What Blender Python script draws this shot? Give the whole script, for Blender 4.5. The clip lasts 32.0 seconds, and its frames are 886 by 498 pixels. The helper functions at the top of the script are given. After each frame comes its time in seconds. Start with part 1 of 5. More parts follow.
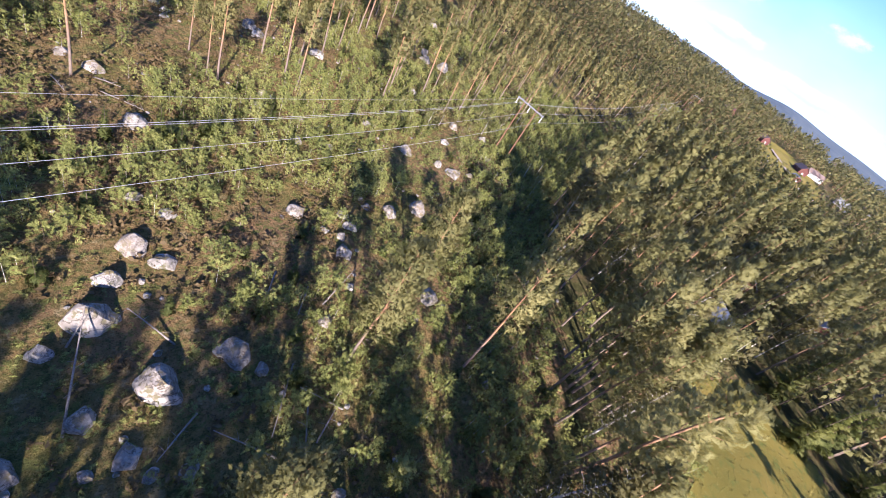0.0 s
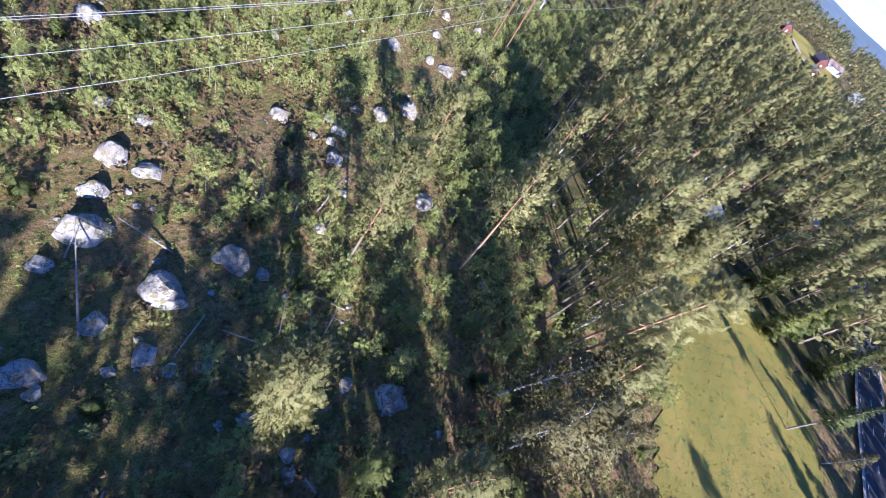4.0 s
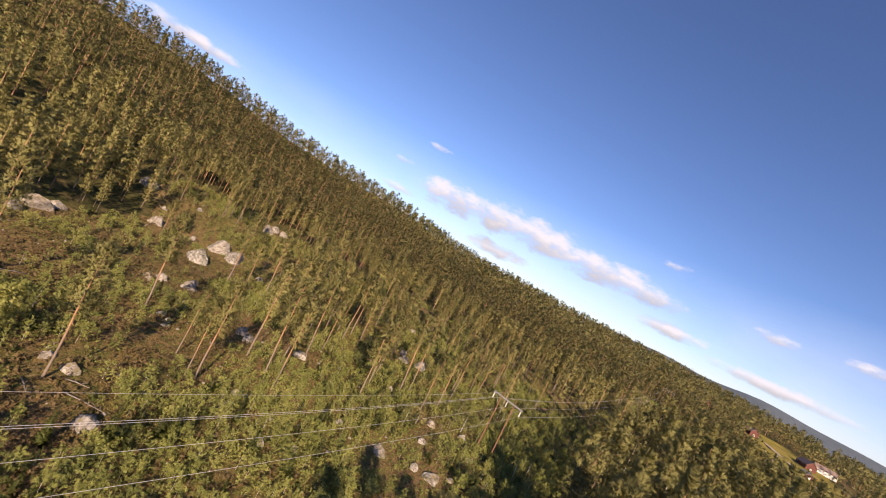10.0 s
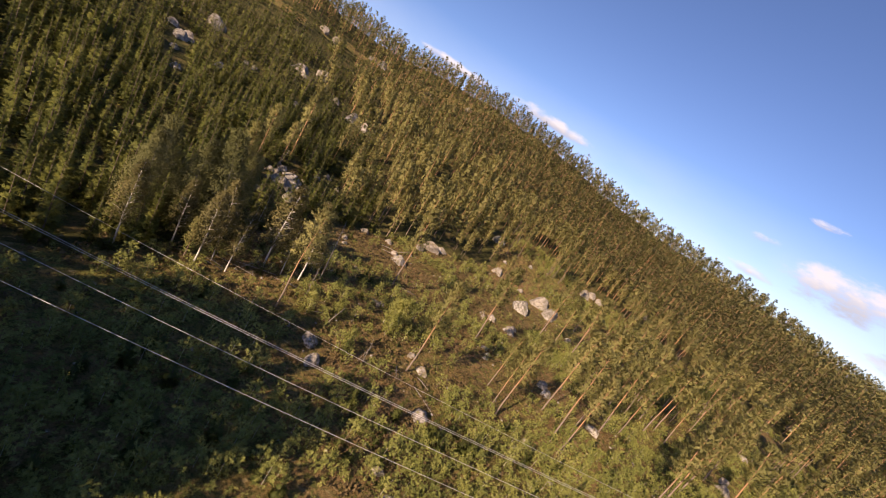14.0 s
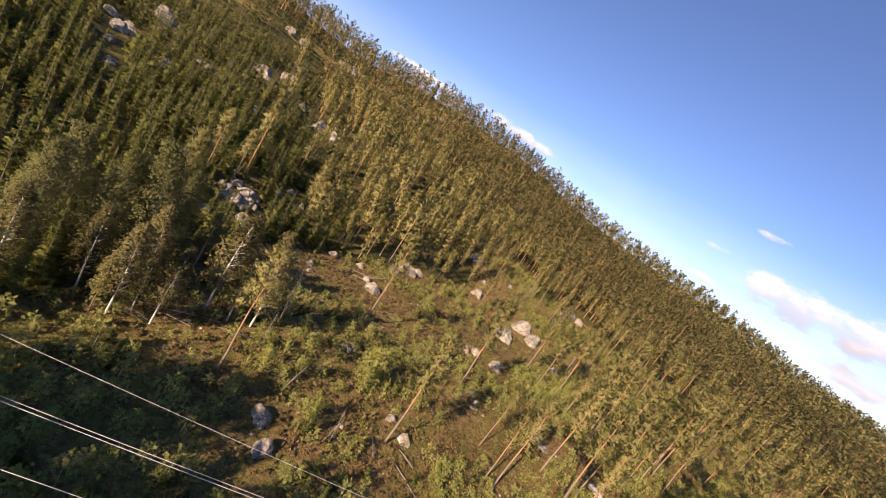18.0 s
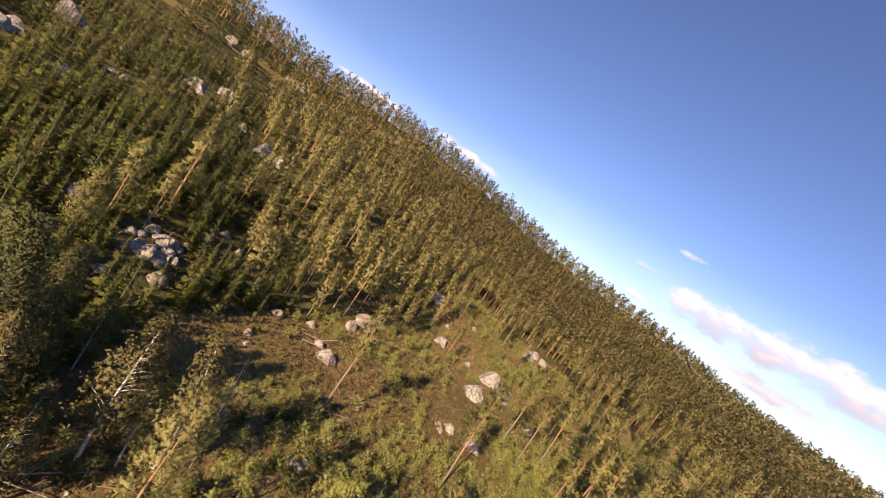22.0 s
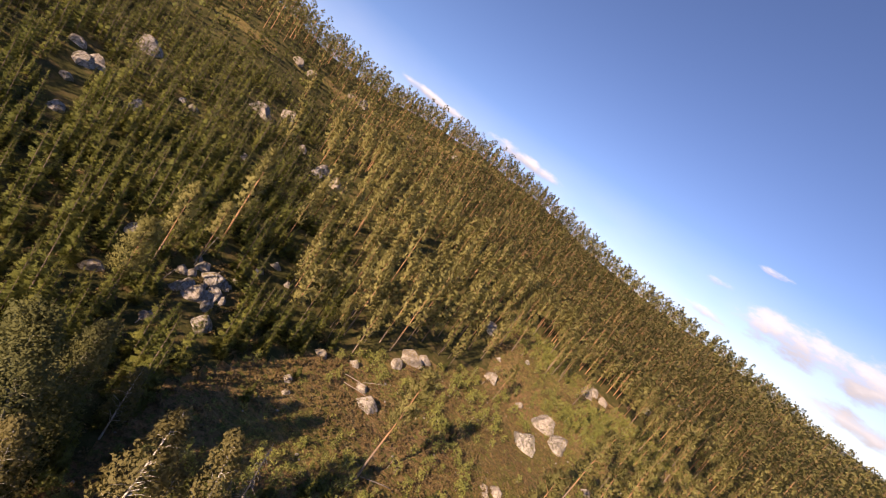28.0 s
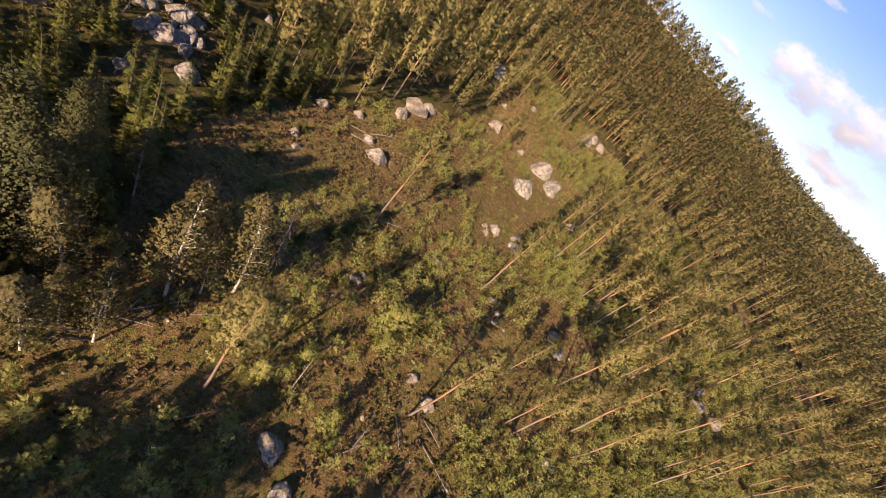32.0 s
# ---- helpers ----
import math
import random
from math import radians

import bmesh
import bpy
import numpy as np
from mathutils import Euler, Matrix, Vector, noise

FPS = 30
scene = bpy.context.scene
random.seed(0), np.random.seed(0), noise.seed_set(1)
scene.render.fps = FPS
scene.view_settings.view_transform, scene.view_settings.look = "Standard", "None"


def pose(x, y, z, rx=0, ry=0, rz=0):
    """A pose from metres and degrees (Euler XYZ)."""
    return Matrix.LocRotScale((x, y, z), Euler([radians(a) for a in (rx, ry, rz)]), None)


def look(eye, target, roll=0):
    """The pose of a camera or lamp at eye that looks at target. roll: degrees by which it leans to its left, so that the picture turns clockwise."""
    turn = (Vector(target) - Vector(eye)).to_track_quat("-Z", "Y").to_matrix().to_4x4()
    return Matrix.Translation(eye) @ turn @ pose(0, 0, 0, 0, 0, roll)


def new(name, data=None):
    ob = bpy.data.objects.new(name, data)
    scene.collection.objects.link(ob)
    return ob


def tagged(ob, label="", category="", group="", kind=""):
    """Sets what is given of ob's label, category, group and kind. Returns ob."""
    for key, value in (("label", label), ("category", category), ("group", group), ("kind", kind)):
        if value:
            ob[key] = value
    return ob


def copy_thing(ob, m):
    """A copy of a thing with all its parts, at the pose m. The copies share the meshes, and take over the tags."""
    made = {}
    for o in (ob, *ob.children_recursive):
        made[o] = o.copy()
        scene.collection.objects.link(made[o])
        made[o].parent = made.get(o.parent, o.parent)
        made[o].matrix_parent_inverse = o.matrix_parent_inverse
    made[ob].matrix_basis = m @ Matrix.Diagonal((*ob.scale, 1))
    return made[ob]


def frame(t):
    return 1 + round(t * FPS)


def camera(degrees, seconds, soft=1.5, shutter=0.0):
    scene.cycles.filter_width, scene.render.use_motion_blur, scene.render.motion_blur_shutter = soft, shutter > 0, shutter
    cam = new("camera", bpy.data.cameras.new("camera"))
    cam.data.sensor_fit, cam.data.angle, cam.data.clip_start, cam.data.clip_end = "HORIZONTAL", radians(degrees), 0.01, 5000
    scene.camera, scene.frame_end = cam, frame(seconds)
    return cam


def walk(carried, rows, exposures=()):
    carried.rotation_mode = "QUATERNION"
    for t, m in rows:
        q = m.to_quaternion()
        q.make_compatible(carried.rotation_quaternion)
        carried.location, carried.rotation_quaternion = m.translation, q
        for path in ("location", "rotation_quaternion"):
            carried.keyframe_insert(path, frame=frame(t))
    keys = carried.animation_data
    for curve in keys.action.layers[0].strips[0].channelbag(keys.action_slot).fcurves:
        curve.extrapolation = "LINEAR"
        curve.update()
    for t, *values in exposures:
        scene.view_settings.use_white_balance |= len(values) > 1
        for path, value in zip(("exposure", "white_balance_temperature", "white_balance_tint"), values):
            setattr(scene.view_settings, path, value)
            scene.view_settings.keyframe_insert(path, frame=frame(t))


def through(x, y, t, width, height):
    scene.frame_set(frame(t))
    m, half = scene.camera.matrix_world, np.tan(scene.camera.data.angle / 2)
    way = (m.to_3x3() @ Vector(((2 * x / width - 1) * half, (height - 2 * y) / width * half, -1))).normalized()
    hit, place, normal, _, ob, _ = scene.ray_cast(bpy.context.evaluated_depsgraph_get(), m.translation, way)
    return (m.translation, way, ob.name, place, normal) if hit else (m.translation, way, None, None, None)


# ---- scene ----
cam = camera(95.0, 32.0, soft=1.0)
# seconds, place in metres, turn in degrees
PATH = [
    (0, -0.55, 0.82, 34.67, 48.55, -26.88, -36.05),
    (0.5, -0.56, 0.90, 34.55, 43.06, -27.15, -36.02),
    (1, -0.55, 0.96, 34.46, 36.42, -27.09, -36.22),
    (1.5, -0.57, 0.97, 34.36, 31.25, -27.19, -36.21),
    (2, -0.58, 0.91, 34.32, 27.62, -27.19, -36.32),
    (2.5, -0.55, 0.78, 34.29, 25.98, -26.74, -37.42),
    (4.5, -0.09, 0.12, 34.07, 43.95, -25.99, -37.44),
    (5, -0.06, 0.06, 34.03, 52.63, -26.02, -37.49),
    (5.5, -0.03, 0.02, 33.98, 62.50, -25.99, -37.60),
    (6, 0.00, -0.00, 34.00, 73.15, -25.99, -37.67),
    (6.5, -0.04, 0.16, 34.14, 81.56, -26.09, -38.07),
    (7, -0.08, 0.21, 34.31, 87.45, -26.19, -38.25),
    (7.5, -0.04, 0.21, 34.41, 91.73, -26.31, -38.37),
    (8, -0.01, 0.28, 34.46, 92.95, -26.41, -38.64),
    (8.5, -0.04, 0.33, 34.42, 90.85, -26.61, -38.90),
    (9, -0.08, 0.30, 34.33, 87.85, -26.63, -39.05),
    (9.5, -0.08, 0.24, 34.21, 87.97, -26.66, -39.26),
    (10, -0.04, 0.23, 34.17, 90.64, -26.64, -39.43),
    (10.5, 0.01, 0.23, 34.23, 93.39, -26.72, -39.58),
    (11, 0.12, 0.08, 34.34, 95.50, -26.78, -39.67),
    (11.5, 0.33, -0.27, 34.56, 95.11, -27.96, -35.50),
    (12, 0.52, -0.64, 34.81, 90.55, -30.48, -23.69),
    (12.5, 0.60, -0.87, 34.93, 83.16, -31.94, -7.72),
    (13, 0.60, -0.90, 34.87, 76.54, -31.55, 6.12),
    (13.5, 0.50, -0.59, 34.67, 74.55, -31.04, 10.88),
    (15.5, -0.22, 2.42, 34.16, 75.76, -31.48, 10.21),
    (16, -0.78, 3.76, 34.24, 76.27, -31.61, 9.52),
    (16.5, -1.65, 5.50, 34.28, 76.69, -31.75, 8.76),
    (17, -2.71, 7.47, 34.33, 76.91, -31.87, 8.46),
    (17.5, -3.81, 9.54, 34.33, 77.30, -31.97, 7.77),
    (18, -4.85, 11.59, 34.30, 78.37, -32.32, 5.87),
    (18.5, -5.90, 13.72, 34.26, 78.62, -32.37, 5.45),
    (19, -7.02, 16.04, 34.21, 78.90, -32.47, 5.03),
    (19.5, -8.24, 18.49, 34.20, 79.25, -32.63, 4.45),
    (20, -9.55, 20.90, 34.25, 81.07, -32.79, 2.13),
    (20.5, -10.89, 22.84, 34.44, 84.30, -32.98, -2.78),
    (21, -12.06, 24.34, 34.92, 85.13, -33.24, -3.37),
    (21.5, -12.97, 25.56, 35.60, 85.53, -33.46, -3.48),
    (22, -13.74, 26.49, 36.54, 85.59, -33.84, -2.95),
    (22.5, -14.33, 27.16, 37.64, 84.86, -34.02, -1.38),
    (23, -14.76, 27.62, 38.86, 84.22, -34.18, 0.05),
    (23.5, -15.02, 27.96, 40.10, 84.06, -34.28, 0.63),
    (24, -15.11, 28.18, 41.19, 83.88, -34.44, 1.10),
    (24.5, -15.10, 28.34, 41.94, 82.66, -34.55, 3.34),
    (25, -15.06, 28.69, 42.31, 81.25, -34.51, 5.95),
    (25.5, -15.12, 29.29, 42.45, 80.78, -34.58, 6.85),
    (27.5, -16.48, 32.96, 42.53, 80.73, -34.79, 6.93),
    (28, -17.11, 34.02, 42.53, 80.89, -34.93, 6.73),
    (28.5, -17.87, 35.03, 42.52, 81.79, -35.07, 5.16),
    (29, -18.56, 35.81, 42.54, 81.89, -35.10, 4.97),
    (29.5, -19.10, 36.25, 42.54, 81.04, -35.31, 4.73),
    (30, -19.40, 36.22, 42.53, 77.52, -35.39, 4.92),
    (30.5, -19.60, 36.18, 42.55, 72.10, -35.46, 4.78),
    (31, -19.70, 36.29, 42.52, 64.82, -35.34, 5.09),
    (31.5, -19.81, 36.35, 42.52, 55.73, -35.40, 5.81),
    (32, -19.89, 36.45, 42.58, 45.26, -35.57, 6.74),
]
EXPOSURES = [(0.0, 1.8, 5350, 28), (2.0, 1.75, 5000, 27), (4.5, 2.05, 4650, 24), (5.2, 2.1, 4800, 23), (6.0, 1.92, 5600, 24), (6.6, 1.45, 6600, 26), (8.0, 1.1, 6950, 26), (10.5, 0.97, 7000, 27), (12.0, 0.84, 7100, 27), (13.0, 0.92, 7350, 29),
             (17.0, 1.29, 7250, 29), (22.0, 1.25, 7400, 30), (30.0, 1.16, 7600, 32), (32.0, 1.19, 7350, 31)]
walk(cam, [(t, pose(*row)) for t, *row in PATH], EXPOSURES)

# ---- world, sun ----
SUN_AZIMUTH, SUN_HEIGHT = 209.0, 25.0


def sun_and_sky():
    world = bpy.data.worlds.new("sky")
    scene.world = world
    world.use_nodes = True
    nt = world.node_tree
    nt.nodes.clear()
    N, L = nt.nodes.new, nt.links.new

    def math_node(op, a, b=None, c=None, clamp=False):
        n = N("ShaderNodeMath")
        n.operation, n.use_clamp = op, clamp
        for i, v in enumerate((a, b, c)):
            if v is None:
                continue
            if isinstance(v, (int, float)):
                n.inputs[i].default_value = v
            else:
                L(v, n.inputs[i])
        return n.outputs[0]

    sky = N("ShaderNodeTexSky")
    sky.sky_type, sky.sun_disc = "NISHITA", False
    sky.sun_elevation, sky.sun_rotation = radians(SUN_HEIGHT), radians(SUN_AZIMUTH)
    sky.air_density, sky.dust_density, sky.ozone_density, sky.altitude = 1.0, 0.2, 4.0, 1200
    deep = N("ShaderNodeMix")
    deep.data_type, deep.blend_type = "RGBA", "MULTIPLY"
    deep.inputs[0].default_value = 1.0
    L(sky.outputs[0], deep.inputs[6])
    deep.inputs[7].default_value = (0.84, 0.98, 1.14, 1)
    co = N("ShaderNodeTexCoord").outputs["Generated"]
    sep = N("ShaderNodeSeparateXYZ")
    L(co, sep.inputs[0])
    az = math_node("MULTIPLY", math_node("ARCTAN2", sep.outputs[0], sep.outputs[1]), 57.2958)
    el = math_node("MULTIPLY", math_node("ARCSINE", sep.outputs[2]), 57.2958)
    # cumulus banks: azimuth, height, half width, half height, in degrees
    banks = [(38, 7.8, 6.5, 2.3), (44, 8.0, 6.0, 2.5), (50, 7.9, 8.0, 2.5), (59, 7.4, 8.5, 2.1), (66, 7.0, 5.5, 1.5), (67, 11.4, 2.6, 0.8), (46, 3.8, 5.0, 1.2), (69.5, 4.0, 4.2, 1.0),
             (79, 8.0, 3.0, 0.9), (81, 2.9, 7.5, 0.8), (86.5, 8.3, 3.0, 1.0), (32.5, 12.9, 2.4, 0.6), (29, 9.2, 2.8, 0.7), (29.5, 5.5, 3.4, 0.7),
             (0, 9.0, 6.5, 0.9), (-14, 8.6, 6.0, 0.6), (103, 5, 6, 1.6), (128, 7, 10, 2.2), (170, 9, 12, 2.5), (240, 8, 14, 2.4), (300, 7, 12, 2.0)]
    best = low = None
    for a, e, da, de in banks:
        u = math_node("DIVIDE", math_node("SUBTRACT", az, float(a if a <= 180 else a - 360)), float(da))
        v = math_node("DIVIDE", math_node("SUBTRACT", el, float(e)), float(de))
        under = math_node("ADD", v, 0.9)
        full = math_node("SUBTRACT", 1.0 if da > 4 else 0.55, math_node("MULTIPLY", u, u))
        m, k = math_node("SUBTRACT", full, math_node("MULTIPLY", v, v)), math_node("SUBTRACT", full, math_node("MULTIPLY", under, under))
        best, low = (m, k) if best is None else (math_node("MAXIMUM", best, m), math_node("MAXIMUM", low, k))
    best = math_node("MAXIMUM", best, -1.0)
    stretch = N("ShaderNodeMapping")
    stretch.inputs["Scale"].default_value = (1.0, 1.0, 2.2)
    L(co, stretch.inputs[0])
    puffs = N("ShaderNodeTexNoise")
    puffs.inputs["Scale"].default_value, puffs.inputs["Detail"].default_value, puffs.inputs["Roughness"].default_value = 17, 9, 0.6
    L(stretch.outputs[0], puffs.inputs["Vector"])
    wisps = N("ShaderNodeTexNoise")
    wisps.inputs["Scale"].default_value, wisps.inputs["Detail"].default_value = 5, 6
    L(stretch.outputs[0], wisps.inputs["Vector"])
    body = math_node("ADD", best, math_node("MULTIPLY", math_node("SUBTRACT", puffs.outputs[0], 0.5), 3.0))
    ramp = N("ShaderNodeMapRange")
    ramp.interpolation_type = "SMOOTHSTEP"
    L(body, ramp.inputs[0])
    ramp.inputs[1].default_value, ramp.inputs[2].default_value = 0.0, 1.15
    # thin veil low over the hills
    veil = N("ShaderNodeMapRange")
    L(el, veil.inputs[0])
    veil.inputs[1].default_value, veil.inputs[2].default_value, veil.inputs[3].default_value, veil.inputs[4].default_value = 1.0, 13.0, 0.6, 0.0
    veil_amount = math_node("MULTIPLY", veil.outputs[0], math_node("MULTIPLY", wisps.outputs[0], 1.3), clamp=True)
    shade = N("ShaderNodeMapRange")
    folds = math_node("MULTIPLY", math_node("SUBTRACT", puffs.outputs[0], 0.5), 3.0)
    L(math_node("SUBTRACT", math_node("SUBTRACT", low, best), folds), shade.inputs[0])
    shade.inputs[1].default_value, shade.inputs[2].default_value, shade.inputs[3].default_value, shade.inputs[4].default_value = -1.2, 0.7, 1.0, 0.48
    tone = N("ShaderNodeCombineColor")
    for i, k in enumerate((6.4, 6.8, 7.2)):
        L(math_node("MULTIPLY", shade.outputs[0], k), tone.inputs[i])
    mix1, mix2 = N("ShaderNodeMix"), N("ShaderNodeMix")
    mix1.data_type = mix2.data_type = "RGBA"
    L(veil_amount, mix1.inputs[0])
    L(deep.outputs[2], mix1.inputs[6])
    mix1.inputs[7].default_value = (6.5, 7.2, 8.4, 1)
    L(ramp.outputs[0], mix2.inputs[0])
    L(mix1.outputs[2], mix2.inputs[6])
    L(tone.outputs[0], mix2.inputs[7])
    bg = N("ShaderNodeBackground")
    bg.inputs[1].default_value = 0.068
    L(mix2.outputs[2], bg.inputs[0])
    out = N("ShaderNodeOutputWorld")
    L(bg.outputs[0], out.inputs[0])

    lamp = bpy.data.lights.new("sun", "SUN")
    lamp.energy, lamp.angle, lamp.color = 5.0, radians(0.55), (1.0, 0.82, 0.58)
    ob = new("sun", lamp)
    a, e = radians(SUN_AZIMUTH), radians(SUN_HEIGHT)
    ob.matrix_world = look((300 * math.sin(a) * math.cos(e), 300 * math.cos(a) * math.cos(e), 300 * math.sin(e)), (0, 0, 0))


sun_and_sky()

# ---- materials ----


class Nodes:
    """A small builder for node materials."""

    def __init__(self, name):
        self.mat = bpy.data.materials.new(name)
        self.mat.use_nodes = True
        self.tree = self.mat.node_tree
        self.tree.nodes.clear()

    def add(self, kind, links=None, **values):
        n = self.tree.nodes.new(kind)
        for key, v in values.items():
            setattr(n, key, v)
        for key, v in (links or {}).items():
            if isinstance(v, bpy.types.NodeSocket):
                self.tree.links.new(v, n.inputs[key])
            else:
                n.inputs[key].default_value = v
        return n

    def noise(self, vec, scale, detail=4, rough=0.55):
        return self.add("ShaderNodeTexNoise", {"Vector": vec, "Scale": scale, "Detail": detail, "Roughness": rough}).outputs[0]

    def ramp(self, fac, stops):
        n = self.add("ShaderNodeValToRGB", {"Fac": fac})
        e = n.color_ramp.elements
        while len(e) < len(stops):
            e.new(0.5)
        for el, (p, c) in zip(e, stops):
            el.position, el.color = p, (*c, 1)
        return n.outputs[0]

    def mix(self, fac, a, b, blend="MIX"):
        n = self.add("ShaderNodeMix", data_type="RGBA", blend_type=blend)
        for i, v in ((0, fac), (6, a), (7, b)):
            if isinstance(v, bpy.types.NodeSocket):
                self.tree.links.new(v, n.inputs[i])
            elif i == 0:
                n.inputs[0].default_value = v
            else:
                n.inputs[i].default_value = (*v, 1)
        return n.outputs[2]

    def step(self, fac, lo, hi):
        n = self.add("ShaderNodeMapRange", {0: fac, 1: lo, 2: hi}, interpolation_type="SMOOTHSTEP")
        return n.outputs[0]

    def finish(self, color, rough=0.8, bump=None, strength=0.4, distance=0.05, metallic=0.0, through=0.0, spec=0.3):
        links = {"Base Color": color if isinstance(color, bpy.types.NodeSocket) else (*color, 1), "Roughness": rough, "Metallic": metallic, "Specular IOR Level": spec}
        if bump is not None:
            links["Normal"] = self.add("ShaderNodeBump", {"Height": bump, "Strength": strength, "Distance": distance}).outputs[0]
        p = self.add("ShaderNodeBsdfPrincipled", links).outputs[0]
        if through:
            t = self.add("ShaderNodeBsdfTranslucent", {"Color": links["Base Color"]}).outputs[0]
            p = self.add("ShaderNodeMixShader", {0: through, 1: p, 2: t}).outputs[0]
        self.add("ShaderNodeOutputMaterial", {"Surface": p})
        return self.mat


def foliage(name, dark, mid, light, through=0.25, scale=0.6, lace=8, gaps=0.365, vary=0.24):
    """Leaves or needles: tones by spray, by plant and by a slow drift over the ground; with lace, gaps between the twigs, so many to a metre, that open towards the tips."""
    n = Nodes(name)
    g = n.add("ShaderNodeNewGeometry")
    o = n.add("ShaderNodeObjectInfo")
    drift = n.noise(g.outputs["Position"], 0.05, 3)
    patch_tone = n.noise(g.outputs["Position"], scale * 0.5, 3)
    a = n.add("ShaderNodeMath", {0: g.outputs["Random Per Island"], 1: vary}, operation="MULTIPLY").outputs[0]
    b = n.add("ShaderNodeMath", {0: o.outputs["Random"], 1: 0.32, 2: a}, operation="MULTIPLY_ADD").outputs[0]
    c = n.add("ShaderNodeMath", {0: drift, 1: 0.35, 2: b}, operation="MULTIPLY_ADD").outputs[0]
    d = n.add("ShaderNodeMath", {0: patch_tone, 1: 0.62, 2: c}, operation="MULTIPLY_ADD").outputs[0]
    col = n.ramp(d, [(0.38, dark), (0.72, mid), (1.05, light)])
    twigs = n.noise(g.outputs["Position"], lace if lace else 2.2, 3, 0.7)
    # depth shade put into the colour: darker where the noise opens gaps
    col = n.mix(n.step(twigs, 0.58, 0.46), col, tuple(v * 0.72 for v in mid))
    shader = n.add("ShaderNodeBsdfPrincipled", {"Base Color": col, "Roughness": 0.65, "Specular IOR Level": 0.22}).outputs[0]
    back = n.add("ShaderNodeBsdfTranslucent", {"Color": col}).outputs[0]
    shader = n.add("ShaderNodeMixShader", {0: through, 1: shader, 2: back}).outputs[0]
    if lace:
        solid = n.add("ShaderNodeAttribute", attribute_name="solid").outputs["Fac"]
        fringe = n.add("ShaderNodeMath", {0: solid, 1: -0.24, 2: gaps + 0.24}, operation="MULTIPLY_ADD").outputs[0]
        gap = n.add("ShaderNodeMath", {0: twigs, 1: fringe}, operation="LESS_THAN").outputs[0]
        shader = n.add("ShaderNodeMixShader", {0: gap, 1: shader, 2: n.add("ShaderNodeBsdfTransparent").outputs[0]}).outputs[0]
    n.add("ShaderNodeOutputMaterial", {"Surface": shader})
    return n.mat


def bark(name, low, high, turn=None, flecks=None, rough=0.85):
    """Bark; with turn, the height in metres at which the lower colour gives way to the upper one."""
    n = Nodes(name)
    co = n.add("ShaderNodeTexCoord").outputs["Object"]
    sep = n.add("ShaderNodeSeparateXYZ", {0: co}).outputs[2]
    sq = n.add("ShaderNodeMapping", {"Vector": co, "Scale": (6, 6, 1.3)}).outputs[0]
    grain = n.noise(sq, 1.6, 5)
    patches = n.noise(co, 0.8, 3)
    col = n.mix(n.step(grain, 0.3, 0.7), tuple(v * 0.6 for v in low), low)
    if turn:
        z = n.add("ShaderNodeMath", {0: patches, 1: 3.0, 2: sep}, operation="MULTIPLY_ADD").outputs[0]
        col = n.mix(n.step(z, turn - 1.0, turn + 4.0), col, n.mix(n.step(grain, 0.25, 0.75), tuple(v * 0.7 for v in high), high))
    if flecks:
        band = n.noise(n.add("ShaderNodeMapping", {"Vector": co, "Scale": (2, 2, 7)}).outputs[0], 1.0, 3)
        col = n.mix(n.step(band, 0.56, 0.66), col, flecks)
    return n.finish(col, rough, grain, 0.5, 0.03)


PINE_TONES = (0.11, 0.118, 0.04), (0.265, 0.258, 0.094), (0.40, 0.37, 0.145)
SPRUCE_TONES = (0.043, 0.064, 0.018), (0.112, 0.138, 0.034), (0.235, 0.24, 0.054)
PINE_NEEDLES = foliage("pine_needles", *PINE_TONES, 0.38, lace=18, gaps=0.425, vary=0.10)
FAR_PINE_NEEDLES = foliage("far_pine_needles", *PINE_TONES, 0.45, lace=5, gaps=0.37, vary=0.10)
SPRUCE_NEEDLES = foliage("spruce_needles", *SPRUCE_TONES, 0.38, lace=17, gaps=0.42, vary=0.16)
FAR_SPRUCE_NEEDLES = foliage("far_spruce_needles", *SPRUCE_TONES, 0.28, lace=4.5, gaps=0.36)
BIRCH_LEAVES = foliage("birch_leaves", (0.085, 0.09, 0.033), (0.175, 0.16, 0.065), (0.26, 0.225, 0.091), 0.4, lace=18, gaps=0.39, vary=0.14)
ASPEN_LEAVES = foliage("aspen_leaves", (0.07, 0.085, 0.033), (0.145, 0.155, 0.058), (0.22, 0.22, 0.098), 0.4, lace=18, gaps=0.37)
WILLOW_LEAVES = foliage("willow_leaves", (0.095, 0.11, 0.04), (0.19, 0.19, 0.07), (0.30, 0.28, 0.12), 0.38, lace=18, gaps=0.44)
SAPLING_LEAVES = foliage("sapling_leaves", (0.11, 0.14, 0.042), (0.25, 0.275, 0.075), (0.40, 0.40, 0.13), 0.36, lace=18, gaps=0.42)
HEATHER = foliage("heather", (0.075, 0.055, 0.026), (0.145, 0.105, 0.048), (0.22, 0.175, 0.07), 0.2, lace=0)
PINE_BARK = bark("pine_bark", (0.22, 0.175, 0.14), (0.38, 0.22, 0.12), turn=6.0)
SPRUCE_BARK = bark("spruce_bark", (0.12, 0.095, 0.075), (0.12, 0.09, 0.07))
BIRCH_BARK = bark("birch_bark", (0.62, 0.60, 0.55), (0.6, 0.6, 0.55), flecks=(0.05, 0.045, 0.04))
ASPEN_BARK = bark("aspen_bark", (0.24, 0.24, 0.19), (0.2, 0.2, 0.2), flecks=(0.07, 0.065, 0.05))
